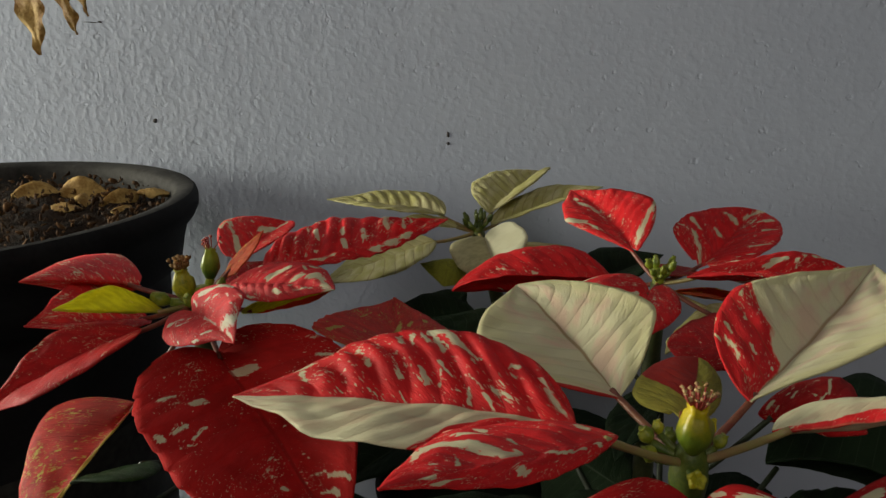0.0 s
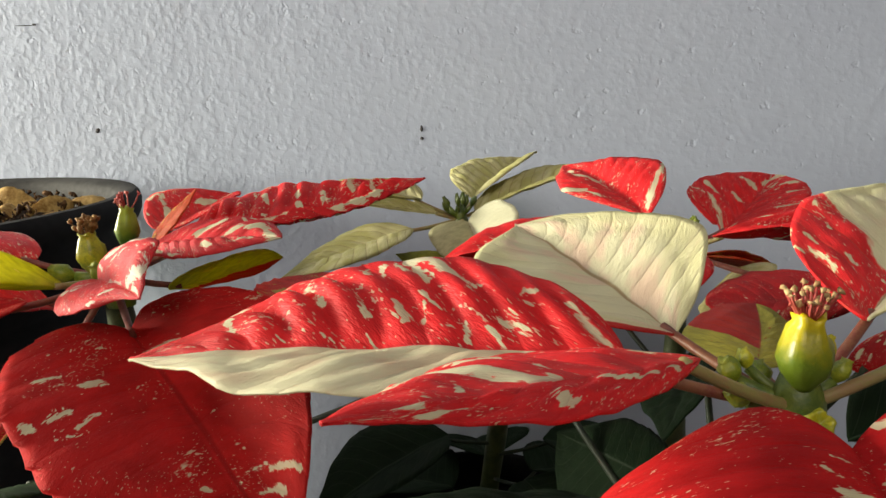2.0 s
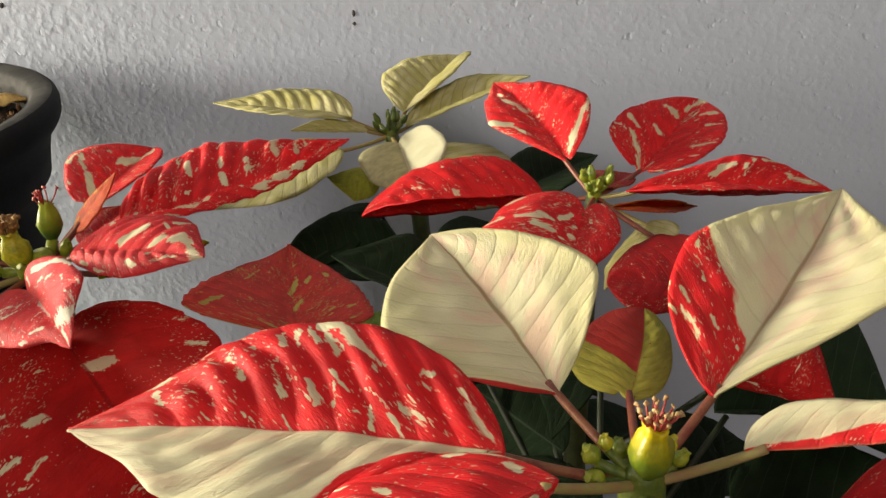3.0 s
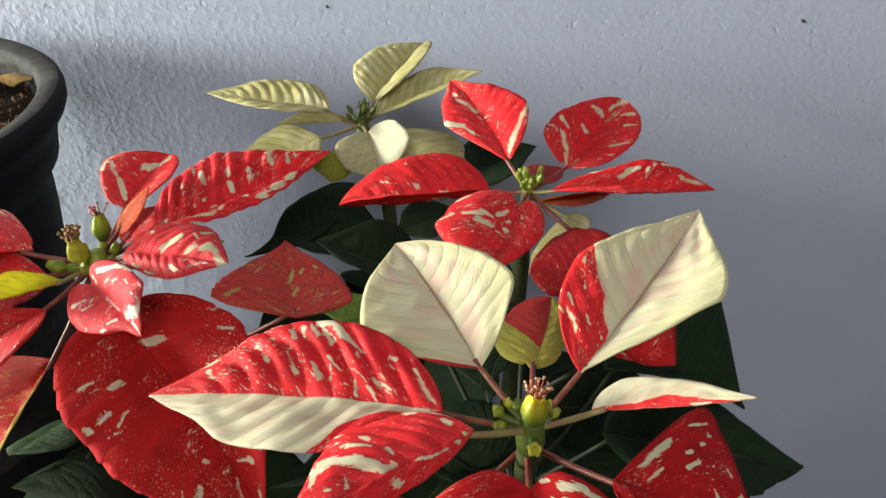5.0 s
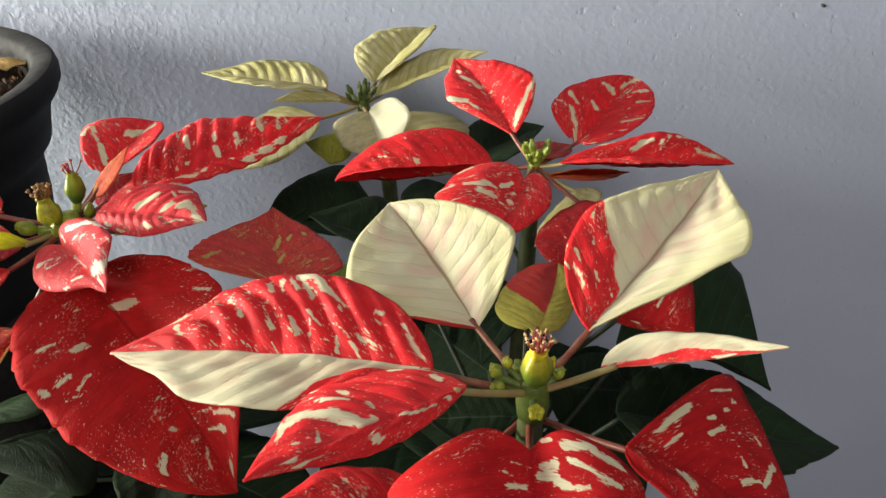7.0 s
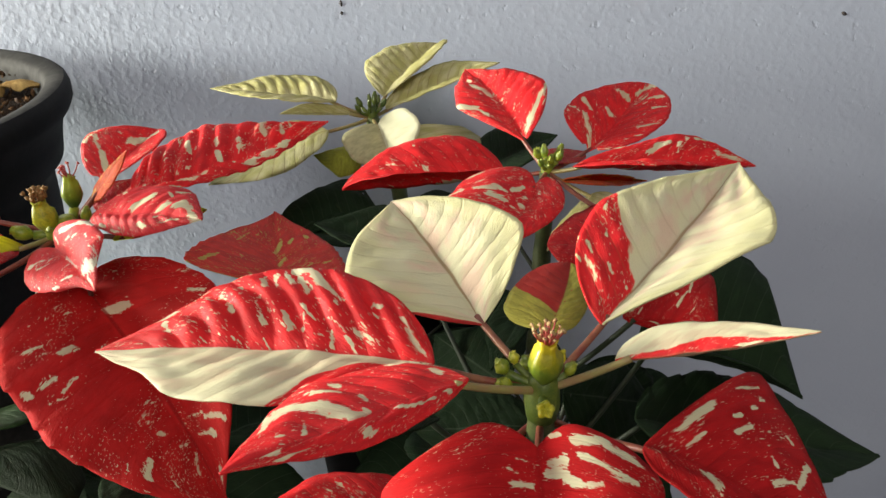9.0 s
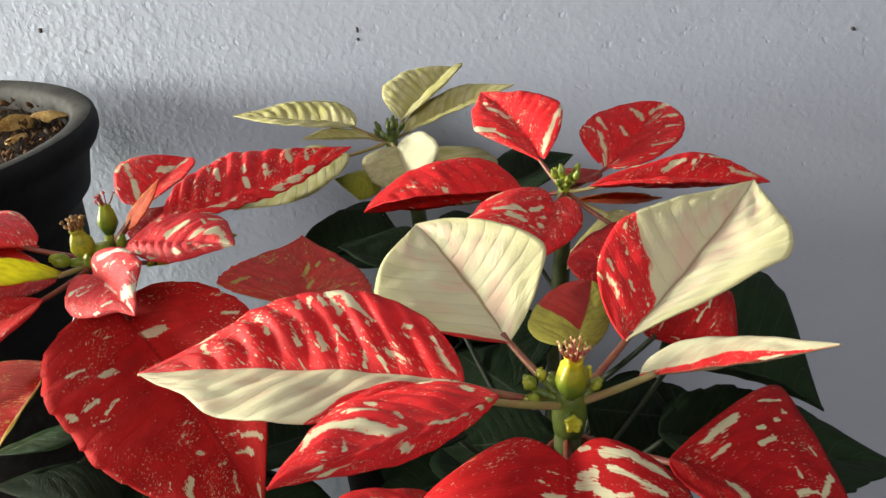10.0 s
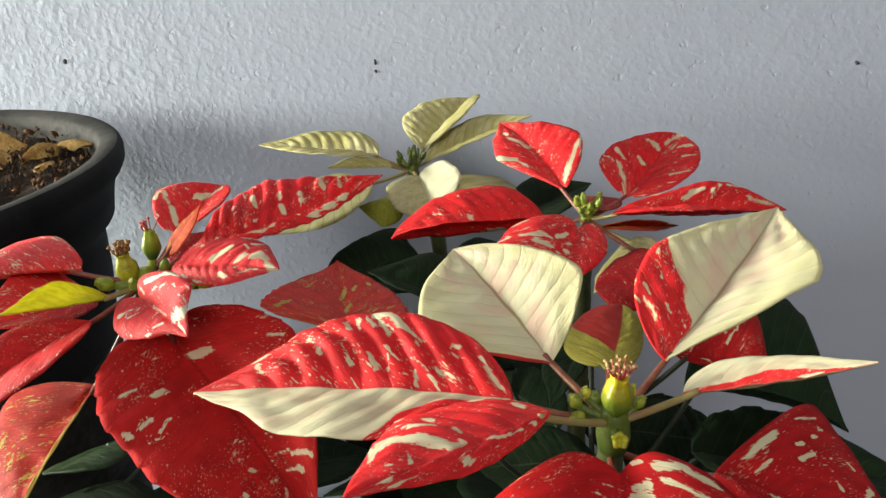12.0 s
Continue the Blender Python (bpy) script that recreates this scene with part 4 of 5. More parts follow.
leaf("bract", front, MATS["thin"], (0.0542, 0.1664, 0.3383), (0.0971, 0.1564, 0.3554), (0.0705, 0.1776, 0.3430), (0.0806, 0.1648, 0.3447), "narrow folded cream bract streaked red", stalk=HEAD_FRONT, stalk_material=PALE_STALK, camber=0.15, ripple=0.5, seed=4.0, sag=-0.003, bend=0.017, kb=(-0.12, -0.01), kt=(0.75, 0.87), tail=0.10)
leaf("bract", front, MATS["f"], (0.0175, 0.1550, 0.3399), (-0.0283, 0.1135, 0.3480), (-0.0019, 0.1284, 0.3417), (-0.0191, 0.1533, 0.3383), "curled red bract splashed with cream", stalk=HEAD_FRONT, stalk_material=PALE_STALK, camber=0.12, ripple=1.1, seed=5.0, nu=120, nv=14, sag=-0.004, bend=0.014, kb=(0.40, -0.60), kt=(1.22, 0.85), tail=0.10)
leaf("bract", front, MATS["g"], (0.0338, 0.1393, 0.3337), (0.0338, 0.1026, 0.3197), (0.0586, 0.1258, 0.3332), (-0.0008, 0.1274, 0.3283), "broad red bract streaked cream on one half", stalk=(0.0370, 0.1790, 0.3080), stalk_material=RED_STALK, camber=0.32, ripple=0.5, seed=6.0, sag=0.034, bend=-0.028, kb=(0.16, 0.57), kt=(0.90, 0.90), tail=0.10, heart=0.53, lobe=0.100)
leaf("bract", front, MATS["h"], (0.0607, 0.1519, 0.3239), (0.1011, 0.1192, 0.3206), (0.0963, 0.1871, 0.3190), (0.0725, 0.1257, 0.3240), "red bract flecked with cream", stalk=(0.0370, 0.1790, 0.3080), stalk_material=RED_STALK, camber=0.1, ripple=0.7, seed=7.0, sag=0.004, bend=-0.080, kb=(-0.05, 0.00), kt=(1.52, 0.90), tail=0.10)
leaf("bract", front, MATS["red"], (0.0095, 0.1456, 0.3065), (-0.0330, 0.1317, 0.3161), (-0.0107, 0.1200, 0.3201), (-0.0181, 0.1574, 0.3042), "red bract flecked with cream", stalk=(0.0370, 0.1790, 0.3080), stalk_material=RED_STALK, camber=0.2, ripple=0.5, seed=8.0, sag=0.004, bend=-0.007, kb=(0.00, -0.03), kt=(0.90, 0.90), tail=0.10)
leaf("bract", front, MATS["olive"], (0.0387, 0.2031, 0.3197), (0.0497, 0.2453, 0.3217), (0.0257, 0.2243, 0.3208), (0.0531, 0.2248, 0.3193), "half red half yellow-green leaf", stalk=HEAD_FRONT, stalk_material=RED_STALK, camber=0.1, ripple=1.0, seed=9.0, sag=-0.023, bend=0.032, kb=(-0.24, 0.09), kt=(-0.14, 0.06), tail=0.00, heart=0.19, lobe=-0.083)
leaf("bract", front, MATS["h"], (0.0665, 0.2267, 0.3114), (0.0953, 0.2162, 0.3132), (0.1062, 0.2579, 0.3108), (0.0855, 0.2182, 0.3096), "", stalk=(0.0430, 0.2400, 0.2700), stalk_material=SHADED_STALK, seed=11.0, sag=0.012, bend=-0.026, kb=(-0.00, 0.10), kt=(1.00, 0.83), tail=0.10)
leaf("bract", front, MATS["red_plain"], (0.0902, 0.2766, 0.3157), (0.0430, 0.2755, 0.3127), (0.0503, 0.2609, 0.3091), (0.0738, 0.3126, 0.3146), "plain deep red bract", stalk=HEAD_RIGHT, stalk_material=RED_STALK, seed=12.0, sag=-0.022, bend=0.033, kb=(0.00, -0.00), kt=(0.55, 0.14), tail=0.10)
leaf("bract", front, MATS["pale"], (0.0678, 0.3329, 0.3108), (0.0437, 0.2857, 0.3048), (0.0739, 0.3114, 0.3147), (0.0500, 0.3144, 0.3031), "", stalk=HEAD_RIGHT, stalk_material=PALE_STALK, seed=13.0, sag=-0.007, bend=0.002, kb=(0.00, 0.10), kt=(0.90, 0.91), tail=0.10)
leaf("bract", front, MATS["ra"], (0.0326, 0.3686, 0.3274), (0.0006, 0.4436, 0.3407), (-0.0013, 0.3890, 0.3320), (0.0439, 0.3991, 0.3435), "red bract edged with cream", stalk=HEAD_RIGHT, stalk_material=PINK_STALK, camber=0.1, ripple=1.4, seed=14.0, sag=0.022, bend=0.018, kb=(0.98, 0.26), kt=(0.88, 0.84), tail=0.10, heart=0.08, lobe=0.087)
leaf("bract", front, MATS["rb"], (0.0672, 0.3699, 0.3168), (0.1059, 0.4390, 0.3334), (0.0570, 0.3938, 0.3363), (0.1083, 0.3927, 0.3293), "red bract streaked with cream", stalk=HEAD_RIGHT, stalk_material=RED_STALK, camber=0.1, ripple=1.2, seed=15.0, teeth=0.04, sag=-0.024, bend=0.017, kb=(0.14, -0.01), kt=(0.51, 0.19), tail=0.00, heart=0.18, lobe=-0.060)
leaf("bract", front, MATS["rc"], (0.0572, 0.3371, 0.3220), (0.1445, 0.3493, 0.3182), (0.1068, 0.3567, 0.3325), (0.0965, 0.3279, 0.3287), "narrow red bract streaked with cream", stalk=HEAD_RIGHT, stalk_material=PALE_STALK, camber=0.25, ripple=1.8, seed=16.0, sag=-0.013, bend=0.014, kb=(0.74, 0.35), kt=(0.70, 0.95), tail=0.10)
leaf("bract", front, MATS["rd"], (0.0396, 0.3257, 0.3181), (0.0205, 0.2745, 0.3108), (0.0490, 0.3053, 0.3173), (-0.0025, 0.3096, 0.3193), "folded red bract splashed with cream", stalk=HEAD_RIGHT, stalk_material=RED_STALK, camber=0.3, ripple=0.5, seed=17.0, sag=-0.028, bend=-0.038, kb=(-0.16, -0.33), kt=(0.76, 0.77), tail=0.10, heart=0.39, lobe=0.101)
leaf("bract", front, MATS["re"], (0.0258, 0.3586, 0.3089), (-0.0549, 0.3400, 0.3078), (-0.0331, 0.3314, 0.3205), (-0.0142, 0.3751, 0.3245), "red bract arching downward", stalk=HEAD_RIGHT, stalk_material=RED_STALK, camber=0.15, ripple=1.6, seed=18.0, sag=0.025, bend=-0.088, kb=(0.03, -0.07), kt=(0.56, 0.38), tail=0.10)
leaf("bract", front, MATS["orange"], (0.0509, 0.3410, 0.3131), (0.1061, 0.4058, 0.2863), (0.0779, 0.3556, 0.3114), (0.0729, 0.3402, 0.3118), "", stalk=HEAD_RIGHT, stalk_material=RED_STALK, seed=19.0, sag=-0.012, bend=-0.001, kb=(-0.06, -0.02), kt=(0.91, 0.91), tail=0.10)
leaf("bract", front, MATS["dark"], (0.0486, 0.3516, 0.3177), (0.0676, 0.3807, 0.3132), (0.0518, 0.3827, 0.3132), (0.0637, 0.3599, 0.3156), "", stalk=HEAD_RIGHT, stalk_material=RED_STALK, seed=20.0)
leaf("bract", rear, MATS["pale"], (-0.0747, 0.4254, 0.3268), (-0.1541, 0.4365, 0.3316), (-0.1082, 0.4084, 0.3344), (-0.1059, 0.4511, 0.3377), "pale yellow ribbed bract", stalk=HEAD_REAR, stalk_material=PALE_STALK, camber=0.15, ripple=1.9, seed=21.0, nu=120, nv=14, sag=-0.020, bend=0.003, kb=(0.02, -0.18), kt=(0.89, 0.94), tail=0.10)
leaf("bract", rear, MATS["pale"], (-0.0648, 0.4296, 0.3180), (-0.0996, 0.3953, 0.3290), (-0.0803, 0.4138, 0.3221), (-0.0864, 0.4135, 0.3291), "small pale yellow bract", stalk=HEAD_REAR, stalk_material=PALE_STALK, camber=0.15, ripple=0.6, seed=22.0, sag=-0.003, bend=0.009, kb=(-0.00, 0.00), kt=(0.91, 0.84), tail=0.10)
leaf("bract", rear, MATS["pale"], (-0.0496, 0.4463, 0.3239), (-0.0217, 0.5258, 0.3376), (-0.0647, 0.4831, 0.3359), (-0.0198, 0.4715, 0.3414), "upright pale yellow ribbed bract", stalk=HEAD_REAR, stalk_material=PALE_STALK, camber=0.1, ripple=1.8, seed=23.0, sag=0.010, bend=-0.009, kb=(0.55, -0.06), kt=(0.22, 0.00), tail=0.00)
leaf("bract", rear, MATS["pale"], (-0.0474, 0.4388, 0.3178), (0.0208, 0.4665, 0.3389), (-0.0189, 0.4738, 0.3357), (-0.0136, 0.4407, 0.3304), "folded pale yellow bract", stalk=HEAD_REAR, stalk_material=PALE_STALK, camber=0.1, ripple=1.5, seed=24.0, sag=0.001, bend=-0.008, kb=(-0.07, -0.04), kt=(0.84, 0.91), tail=0.10)
leaf("bract", rear, MATS["white"], (-0.0488, 0.4167, 0.3155), (-0.0379, 0.3954, 0.2970), (-0.0225, 0.3965, 0.3242), (-0.0663, 0.3976, 0.3101), "folded bract with a white half", stalk=HEAD_REAR, stalk_material=PALE_STALK, camber=0.15, ripple=0.3, seed=25.0, sag=0.002, bend=-0.006, kb=(-0.07, -0.12), kt=(-0.02, -0.11), tail=0.00, heart=0.29, lobe=0.037)
leaf("bract", rear, MATS["pale"], (-0.0475, 0.4364, 0.3039), (0.0265, 0.3855, 0.2938), (0.0046, 0.4413, 0.3037), (-0.0106, 0.3972, 0.2940), "", stalk=HEAD_REAR, stalk_material=PALE_STALK, camber=0.1, ripple=0.4, seed=26.0, sag=0.001, bend=0.015, kb=(0.10, 0.00), kt=(1.04, 0.90), tail=0.10)
leaf("bract", rear, MATS["pale"], (-0.0787, 0.4142, 0.3130), (-0.1365, 0.3693, 0.2970), (-0.0906, 0.3562, 0.3081), (-0.1088, 0.4299, 0.3117), "", stalk=HEAD_REAR, stalk_material=PALE_STALK, camber=0.1, ripple=1.2, seed=27.0, sag=0.013, bend=-0.007, kb=(0.39, 0.05), kt=(0.95, 0.87), tail=0.10)
leaf("bract", rear, MATS["lime"], (-0.0621, 0.4267, 0.2958), (-0.0851, 0.4018, 0.3022), (-0.0701, 0.4029, 0.2890), (-0.0736, 0.4252, 0.2993), "small yellow-green leaf", stalk=HEAD_REAR, stalk_material=PALE_STALK, seed=28.0, sag=-0.008, bend=-0.025, kb=(-0.02, 0.00), kt=(0.77, 0.90), tail=0.10)
leaf("bract", side, MATS["la"], (-0.1410, 0.2802, 0.3377), (-0.1327, 0.3192, 0.3460), (-0.1571, 0.3033, 0.3487), (-0.1225, 0.2997, 0.3468), "heart-shaped red bract with cream streaks", stalk=HEAD_SIDE, stalk_material=RED_STALK, camber=0.06, ripple=0.6, seed=29.0, sag=-0.013, bend=-0.017, kb=(0.57, 0.25), kt=(0.21, 0.07), tail=0.00, heart=0.21, lobe=-0.026)
leaf("bract", side, MATS["orange"], (-0.1369, 0.2634, 0.3354), (-0.1222, 0.2719, 0.3541), (-0.1345, 0.2688, 0.3431), (-0.1239, 0.2618, 0.3457), "small orange-red bract", stalk=HEAD_SIDE, stalk_material=RED_STALK, ripple=0.2, seed=30.0, sag=0.004, bend=-0.001, kb=(0.01, -0.08), kt=(0.91, 0.90), tail=0.10)
leaf("bract", side, MATS["lc"], (-0.1162, 0.2581, 0.3420), (-0.0530, 0.3188, 0.3502), (-0.0817, 0.2729, 0.3482), (-0.1073, 0.3094, 0.3550), "long red ribbed bract edged with cream", stalk=HEAD_SIDE, stalk_material=RED_STALK, camber=0.05, ripple=4.5, seed=31.0, nu=120, nv=14, sag=-0.069, bend=-0.011, kb=(0.18, 0.22), kt=(0.79, 0.89), tail=0.10)
leaf("bract", side, MATS["ld"], (-0.1230, 0.2403, 0.3406), (-0.0770, 0.2291, 0.3452), (-0.0977, 0.2230, 0.3407), (-0.1014, 0.2589, 0.3432), "red bract heavily streaked with cream", stalk=HEAD_SIDE, stalk_material=RED_STALK, camber=0.25, ripple=1.5, seed=32.0, nu=120, nv=14, sag=0.020, bend=-0.002, kb=(0.12, -0.24), kt=(1.07, 0.57), tail=0.10)
leaf("bract", side, MATS["le"], (-0.1316, 0.2275, 0.3341), (-0.0978, 0.1932, 0.3386), (-0.1002, 0.2096, 0.3479), (-0.1294, 0.2059, 0.3298), "heart-shaped red bract with a white edge", stalk=HEAD_SIDE, stalk_material=RED_STALK, camber=0.3, ripple=0.7, seed=33.0, sag=0.015, bend=-0.017, kb=(-0.09, -0.03), kt=(1.25, 0.96), tail=0.45, heart=0.61, lobe=0.120)
leaf("bract", side, MATS["pink"], (-0.1334, 0.2609, 0.3321), (-0.1273, 0.2859, 0.3363), (-0.1391, 0.2792, 0.3354), (-0.1223, 0.2687, 0.3349), "", stalk=HEAD_SIDE, stalk_material=RED_STALK, seed=34.0)
leaf("bract", side, MATS["pink"], (-0.1663, 0.2478, 0.3358), (-0.1980, 0.2218, 0.3438), (-0.1994, 0.2584, 0.3264), (-0.1926, 0.2731, 0.3396), "pinkish red bract flecked with white", stalk=HEAD_SIDE, stalk_material=RED_STALK, camber=0.25, ripple=1.8, seed=35.0, sag=-0.014, bend=0.029, kb=(-0.02, 0.00), kt=(0.91, 0.76), tail=0.10, heart=0.41, lobe=0.036)
leaf("bract", side, MATS["pink"], (-0.1690, 0.2550, 0.3182), (-0.1821, 0.2034, 0.3344), (-0.1649, 0.2146, 0.3269), (-0.1889, 0.2474, 0.3336), "", stalk=HEAD_SIDE, stalk_material=RED_STALK, camber=0.2, seed=36.0)
leaf("bract", side, MATS["yellow"], (-0.1470, 0.2347, 0.3301), (-0.1644, 0.1973, 0.3439), (-0.1641, 0.2239, 0.3333), (-0.1573, 0.2179, 0.3462), "bright yellow young leaf", stalk=HEAD_SIDE, stalk_material=PALE_STALK, camber=0.2, ripple=0.4, seed=37.0, sag=-0.007, bend=-0.000, kb=(-0.00, 0.75), kt=(0.90, 0.98), tail=0.10)
leaf("bract", side, MATS["yellow_red"], (-0.1242, 0.2507, 0.3252), (-0.0915, 0.2652, 0.3318), (-0.0995, 0.2632, 0.3270), (-0.0962, 0.2573, 0.3370), "yellow young leaf edged with red", stalk=HEAD_SIDE, stalk_material=RED_STALK, camber=0.10, ripple=0.6, seed=60.0, sag=0.003, bend=-0.012, kb=(0.29, -0.16), kt=(0.81, 0.80), tail=0.10)
leaf("bract", side, MATS["side_red"], (-0.1443, 0.2142, 0.3317), (-0.1841, 0.1824, 0.3117), (-0.1554, 0.1772, 0.3216), (-0.1697, 0.2037, 0.3309), "red bract flecked with cream", stalk=HEAD_SIDE, stalk_material=RED_STALK, camber=0.1, ripple=0.4, seed=38.0, sag=0.021, bend=0.035, kb=(0.05, 0.59), kt=(0.78, 0.87), tail=0.10)
leaf("bract", side, MATS["under"], (-0.1587, 0.2266, 0.2948), (-0.1777, 0.1782, 0.2579), (-0.1662, 0.2019, 0.2771), (-0.1927, 0.2219, 0.2897), "pink-red bract turning yellow underneath", stalk=HEAD_SIDE, stalk_material=RED_STALK, camber=0.1, ripple=0.4, seed=39.0, sag=0.016, bend=0.039, kb=(-0.02, 0.37), kt=(0.88, 0.89), tail=0.10)
leaf("bract", side, MATS["low"], (-0.1199, 0.2209, 0.3214), (-0.0479, 0.1492, 0.3011), (-0.0718, 0.2094, 0.3333), (-0.1199, 0.1677, 0.3238), "very broad deep red bract with cream flecks", stalk=HEAD_SIDE, stalk_material=RED_STALK, camber=0.1, ripple=0.55, seed=40.0, teeth=0.045, nu=120, nv=14, sag=-0.038, bend=-0.022, kb=(0.38, 0.41), kt=(1.01, 0.17), tail=0.00, heart=0.38, lobe=0.030)
leaf("bract", side, MATS["ser"], (-0.0541, 0.2327, 0.3167), (-0.0673, 0.2745, 0.3267), (-0.0834, 0.2222, 0.3309), (-0.0323, 0.2475, 0.3181), "dark red notched bract mottled with green", stalk=STEM_SIDE, stalk_material=RED_STALK, camber=0.1, ripple=0.6, seed=41.0, teeth=0.05, sag=-0.031, bend=-0.016, kb=(0.16, -0.00), kt=(1.13, 0.80), tail=0.10)
leaf("green_leaf", side, MATS["fresh"], (-0.0228, 0.2403, 0.3107), (-0.0485, 0.2508, 0.3058), (-0.0349, 0.2413, 0.3064), (-0.0385, 0.2650, 0.3049), "", stalk=STEM_SIDE, stalk_material=SHADED_STALK, seed=42.0)
leaf("green_leaf", rear, MATS["green"], (-0.0410, 0.3612, 0.2681), (-0.0966, 0.3546, 0.2792), (-0.0659, 0.3352, 0.2809), (-0.0693, 0.3937, 0.2873), "green leaf with the shade put into its dark colour", stalk=STEM_REAR, stalk_material=SHADED_STALK, seed=43.0, sag=-0.007, bend=-0.030, kb=(0.00, -0.19), kt=(0.90, -0.04), tail=0.10)
leaf("green_leaf", rear, MATS["green"], (-0.0591, 0.4101, 0.2836), (-0.1097, 0.3360, 0.2751), (-0.0836, 0.3585, 0.2770), (-0.1063, 0.3912, 0.2799), "", stalk=STEM_REAR, stalk_material=SHADED_STALK, seed=44.0, sag=0.008, bend=-0.132, kb=(0.00, 0.20), kt=(0.90, 1.60), tail=0.10)
leaf("green_leaf", front, MATS["green"], (-0.0108, 0.3004, 0.2888), (-0.0631, 0.3131, 0.3021), (-0.0420, 0.2878, 0.3029), (-0.0317, 0.3390, 0.2961), "", stalk=STEM_FRONT, stalk_material=SHADED_STALK, seed=45.0)
leaf("green_leaf", front, MATS["green"], (0.0066, 0.3970, 0.2927), (0.0549, 0.4144, 0.3104), (0.0200, 0.4356, 0.3037), (0.0361, 0.3790, 0.3030), "", stalk=STEM_RIGHT, stalk_material=SHADED_STALK, seed=46.0)
leaf("green_leaf", front, MATS["green"], (0.0768, 0.2484, 0.2808), (0.1378, 0.2372, 0.2699), (0.1468, 0.2973, 0.2874), (0.1018, 0.2238, 0.2920), "broad green leaf hanging outward, shade put into its dark colour", stalk=STEM_FRONT, stalk_material=SHADED_STALK, seed=47.0, sag=0.034, bend=-0.075, kb=(-0.14, 0.00), kt=(1.45, 0.78), tail=0.10)
leaf("green_leaf", front, MATS["green"], (0.0701, 0.2055, 0.2848), (0.1452, 0.1967, 0.2811), (0.1128, 0.2377, 0.2805), (0.1004, 0.1660, 0.2985), "", stalk=STEM_FRONT, stalk_material=SHADED_STALK, seed=48.0, teeth=0.08, sag=-0.044, bend=-0.058, kb=(-0.18, 0.00), kt=(1.02, 0.74), tail=0.10)
leaf("green_leaf", front, MATS["green"], (0.0049, 0.1967, 0.2903), (-0.0479, 0.1581, 0.3058), (-0.0285, 0.1535, 0.3102), (-0.0277, 0.1890, 0.2937), "", stalk=STEM_FRONT, stalk_material=SHADED_STALK, seed=49.0)
leaf("green_leaf", side, MATS["lit_green"], (-0.1438, 0.2079, 0.2823), (-0.1501, 0.1770, 0.2937), (-0.1318, 0.1715, 0.2976), (-0.1593, 0.1905, 0.2840), "green leaf coloured lighter where light falls on it", stalk=STEM_SIDE, stalk_material=SHADED_STALK, seed=50.0, sag=-0.021, bend=0.035, kb=(0.01, -0.05), kt=(1.18, 0.89), tail=0.10)
leaf("green_leaf", side, MATS["green"], (-0.1263, 0.1885, 0.2814), (-0.1418, 0.1634, 0.2934), (-0.0998, 0.1549, 0.2891), (-0.1386, 0.1857, 0.2805), "", stalk=STEM_SIDE, stalk_material=SHADED_STALK, seed=51.0, sag=0.014, bend=0.004, kb=(-0.15, 0.01), kt=(0.90, 0.90), tail=0.10)
leaf("green_leaf", rear, MATS["green"], (0.0073, 0.3715, 0.2876), (-0.0264, 0.3457, 0.2868), (-0.0042, 0.3372, 0.2893), (-0.0164, 0.3815, 0.2868), "", stalk=STEM_REAR, stalk_material=SHADED_STALK, seed=52.0)
leaf("green_leaf", front, MATS["green"], (0.0424, 0.2702, 0.2997), (0.0217, 0.2160, 0.2955), (0.0325, 0.2218, 0.3026), (0.0222, 0.2537, 0.2928), "", stalk=STEM_FRONT, stalk_material=SHADED_STALK, seed=53.0)
leaf("green_leaf", side, MATS["green"], (-0.0914, 0.1965, 0.2759), (-0.0692, 0.1345, 0.2967), (-0.0644, 0.1617, 0.2881), (-0.0930, 0.1612, 0.2893), "", stalk=STEM_SIDE, stalk_material=SHADED_STALK, seed=54.0)
leaf("green_leaf", front, MATS["green"], (0.0590, 0.2620, 0.2613), (0.0979, 0.2750, 0.1958), (0.0607, 0.2620, 0.2215), (0.0900, 0.2850, 0.2423), "", stalk=STEM_FRONT, stalk_material=SHADED_STALK, seed=71.0, teeth=0.05, sag=0.03)
leaf("green_leaf", front, MATS["green"], (0.0278, 0.2400, 0.2690), (-0.0039, 0.2750, 0.2678), (-0.0060, 0.2620, 0.2469), (0.0209, 0.2750, 0.2714), "", stalk=STEM_FRONT, stalk_material=SHADED_STALK, seed=72.0, teeth=0.05, sag=0.02)
leaf("green_leaf", front, MATS["green"], (0.0385, 0.2150, 0.2716), (-0.0055, 0.2150, 0.2670), (0.0134, 0.2050, 0.2584), (0.0146, 0.2350, 0.2698), "", stalk=STEM_FRONT, stalk_material=SHADED_STALK, seed=73.0, teeth=0.05, sag=0.02)
leaf("green_leaf", front, MATS["green"], (0.0479, 0.2250, 0.2792), (0.0897, 0.2620, 0.2443), (0.0662, 0.2350, 0.2432), (0.0755, 0.2650, 0.2625), "", stalk=STEM_FRONT, stalk_material=SHADED_STALK, seed=74.0, teeth=0.05, sag=0.02)

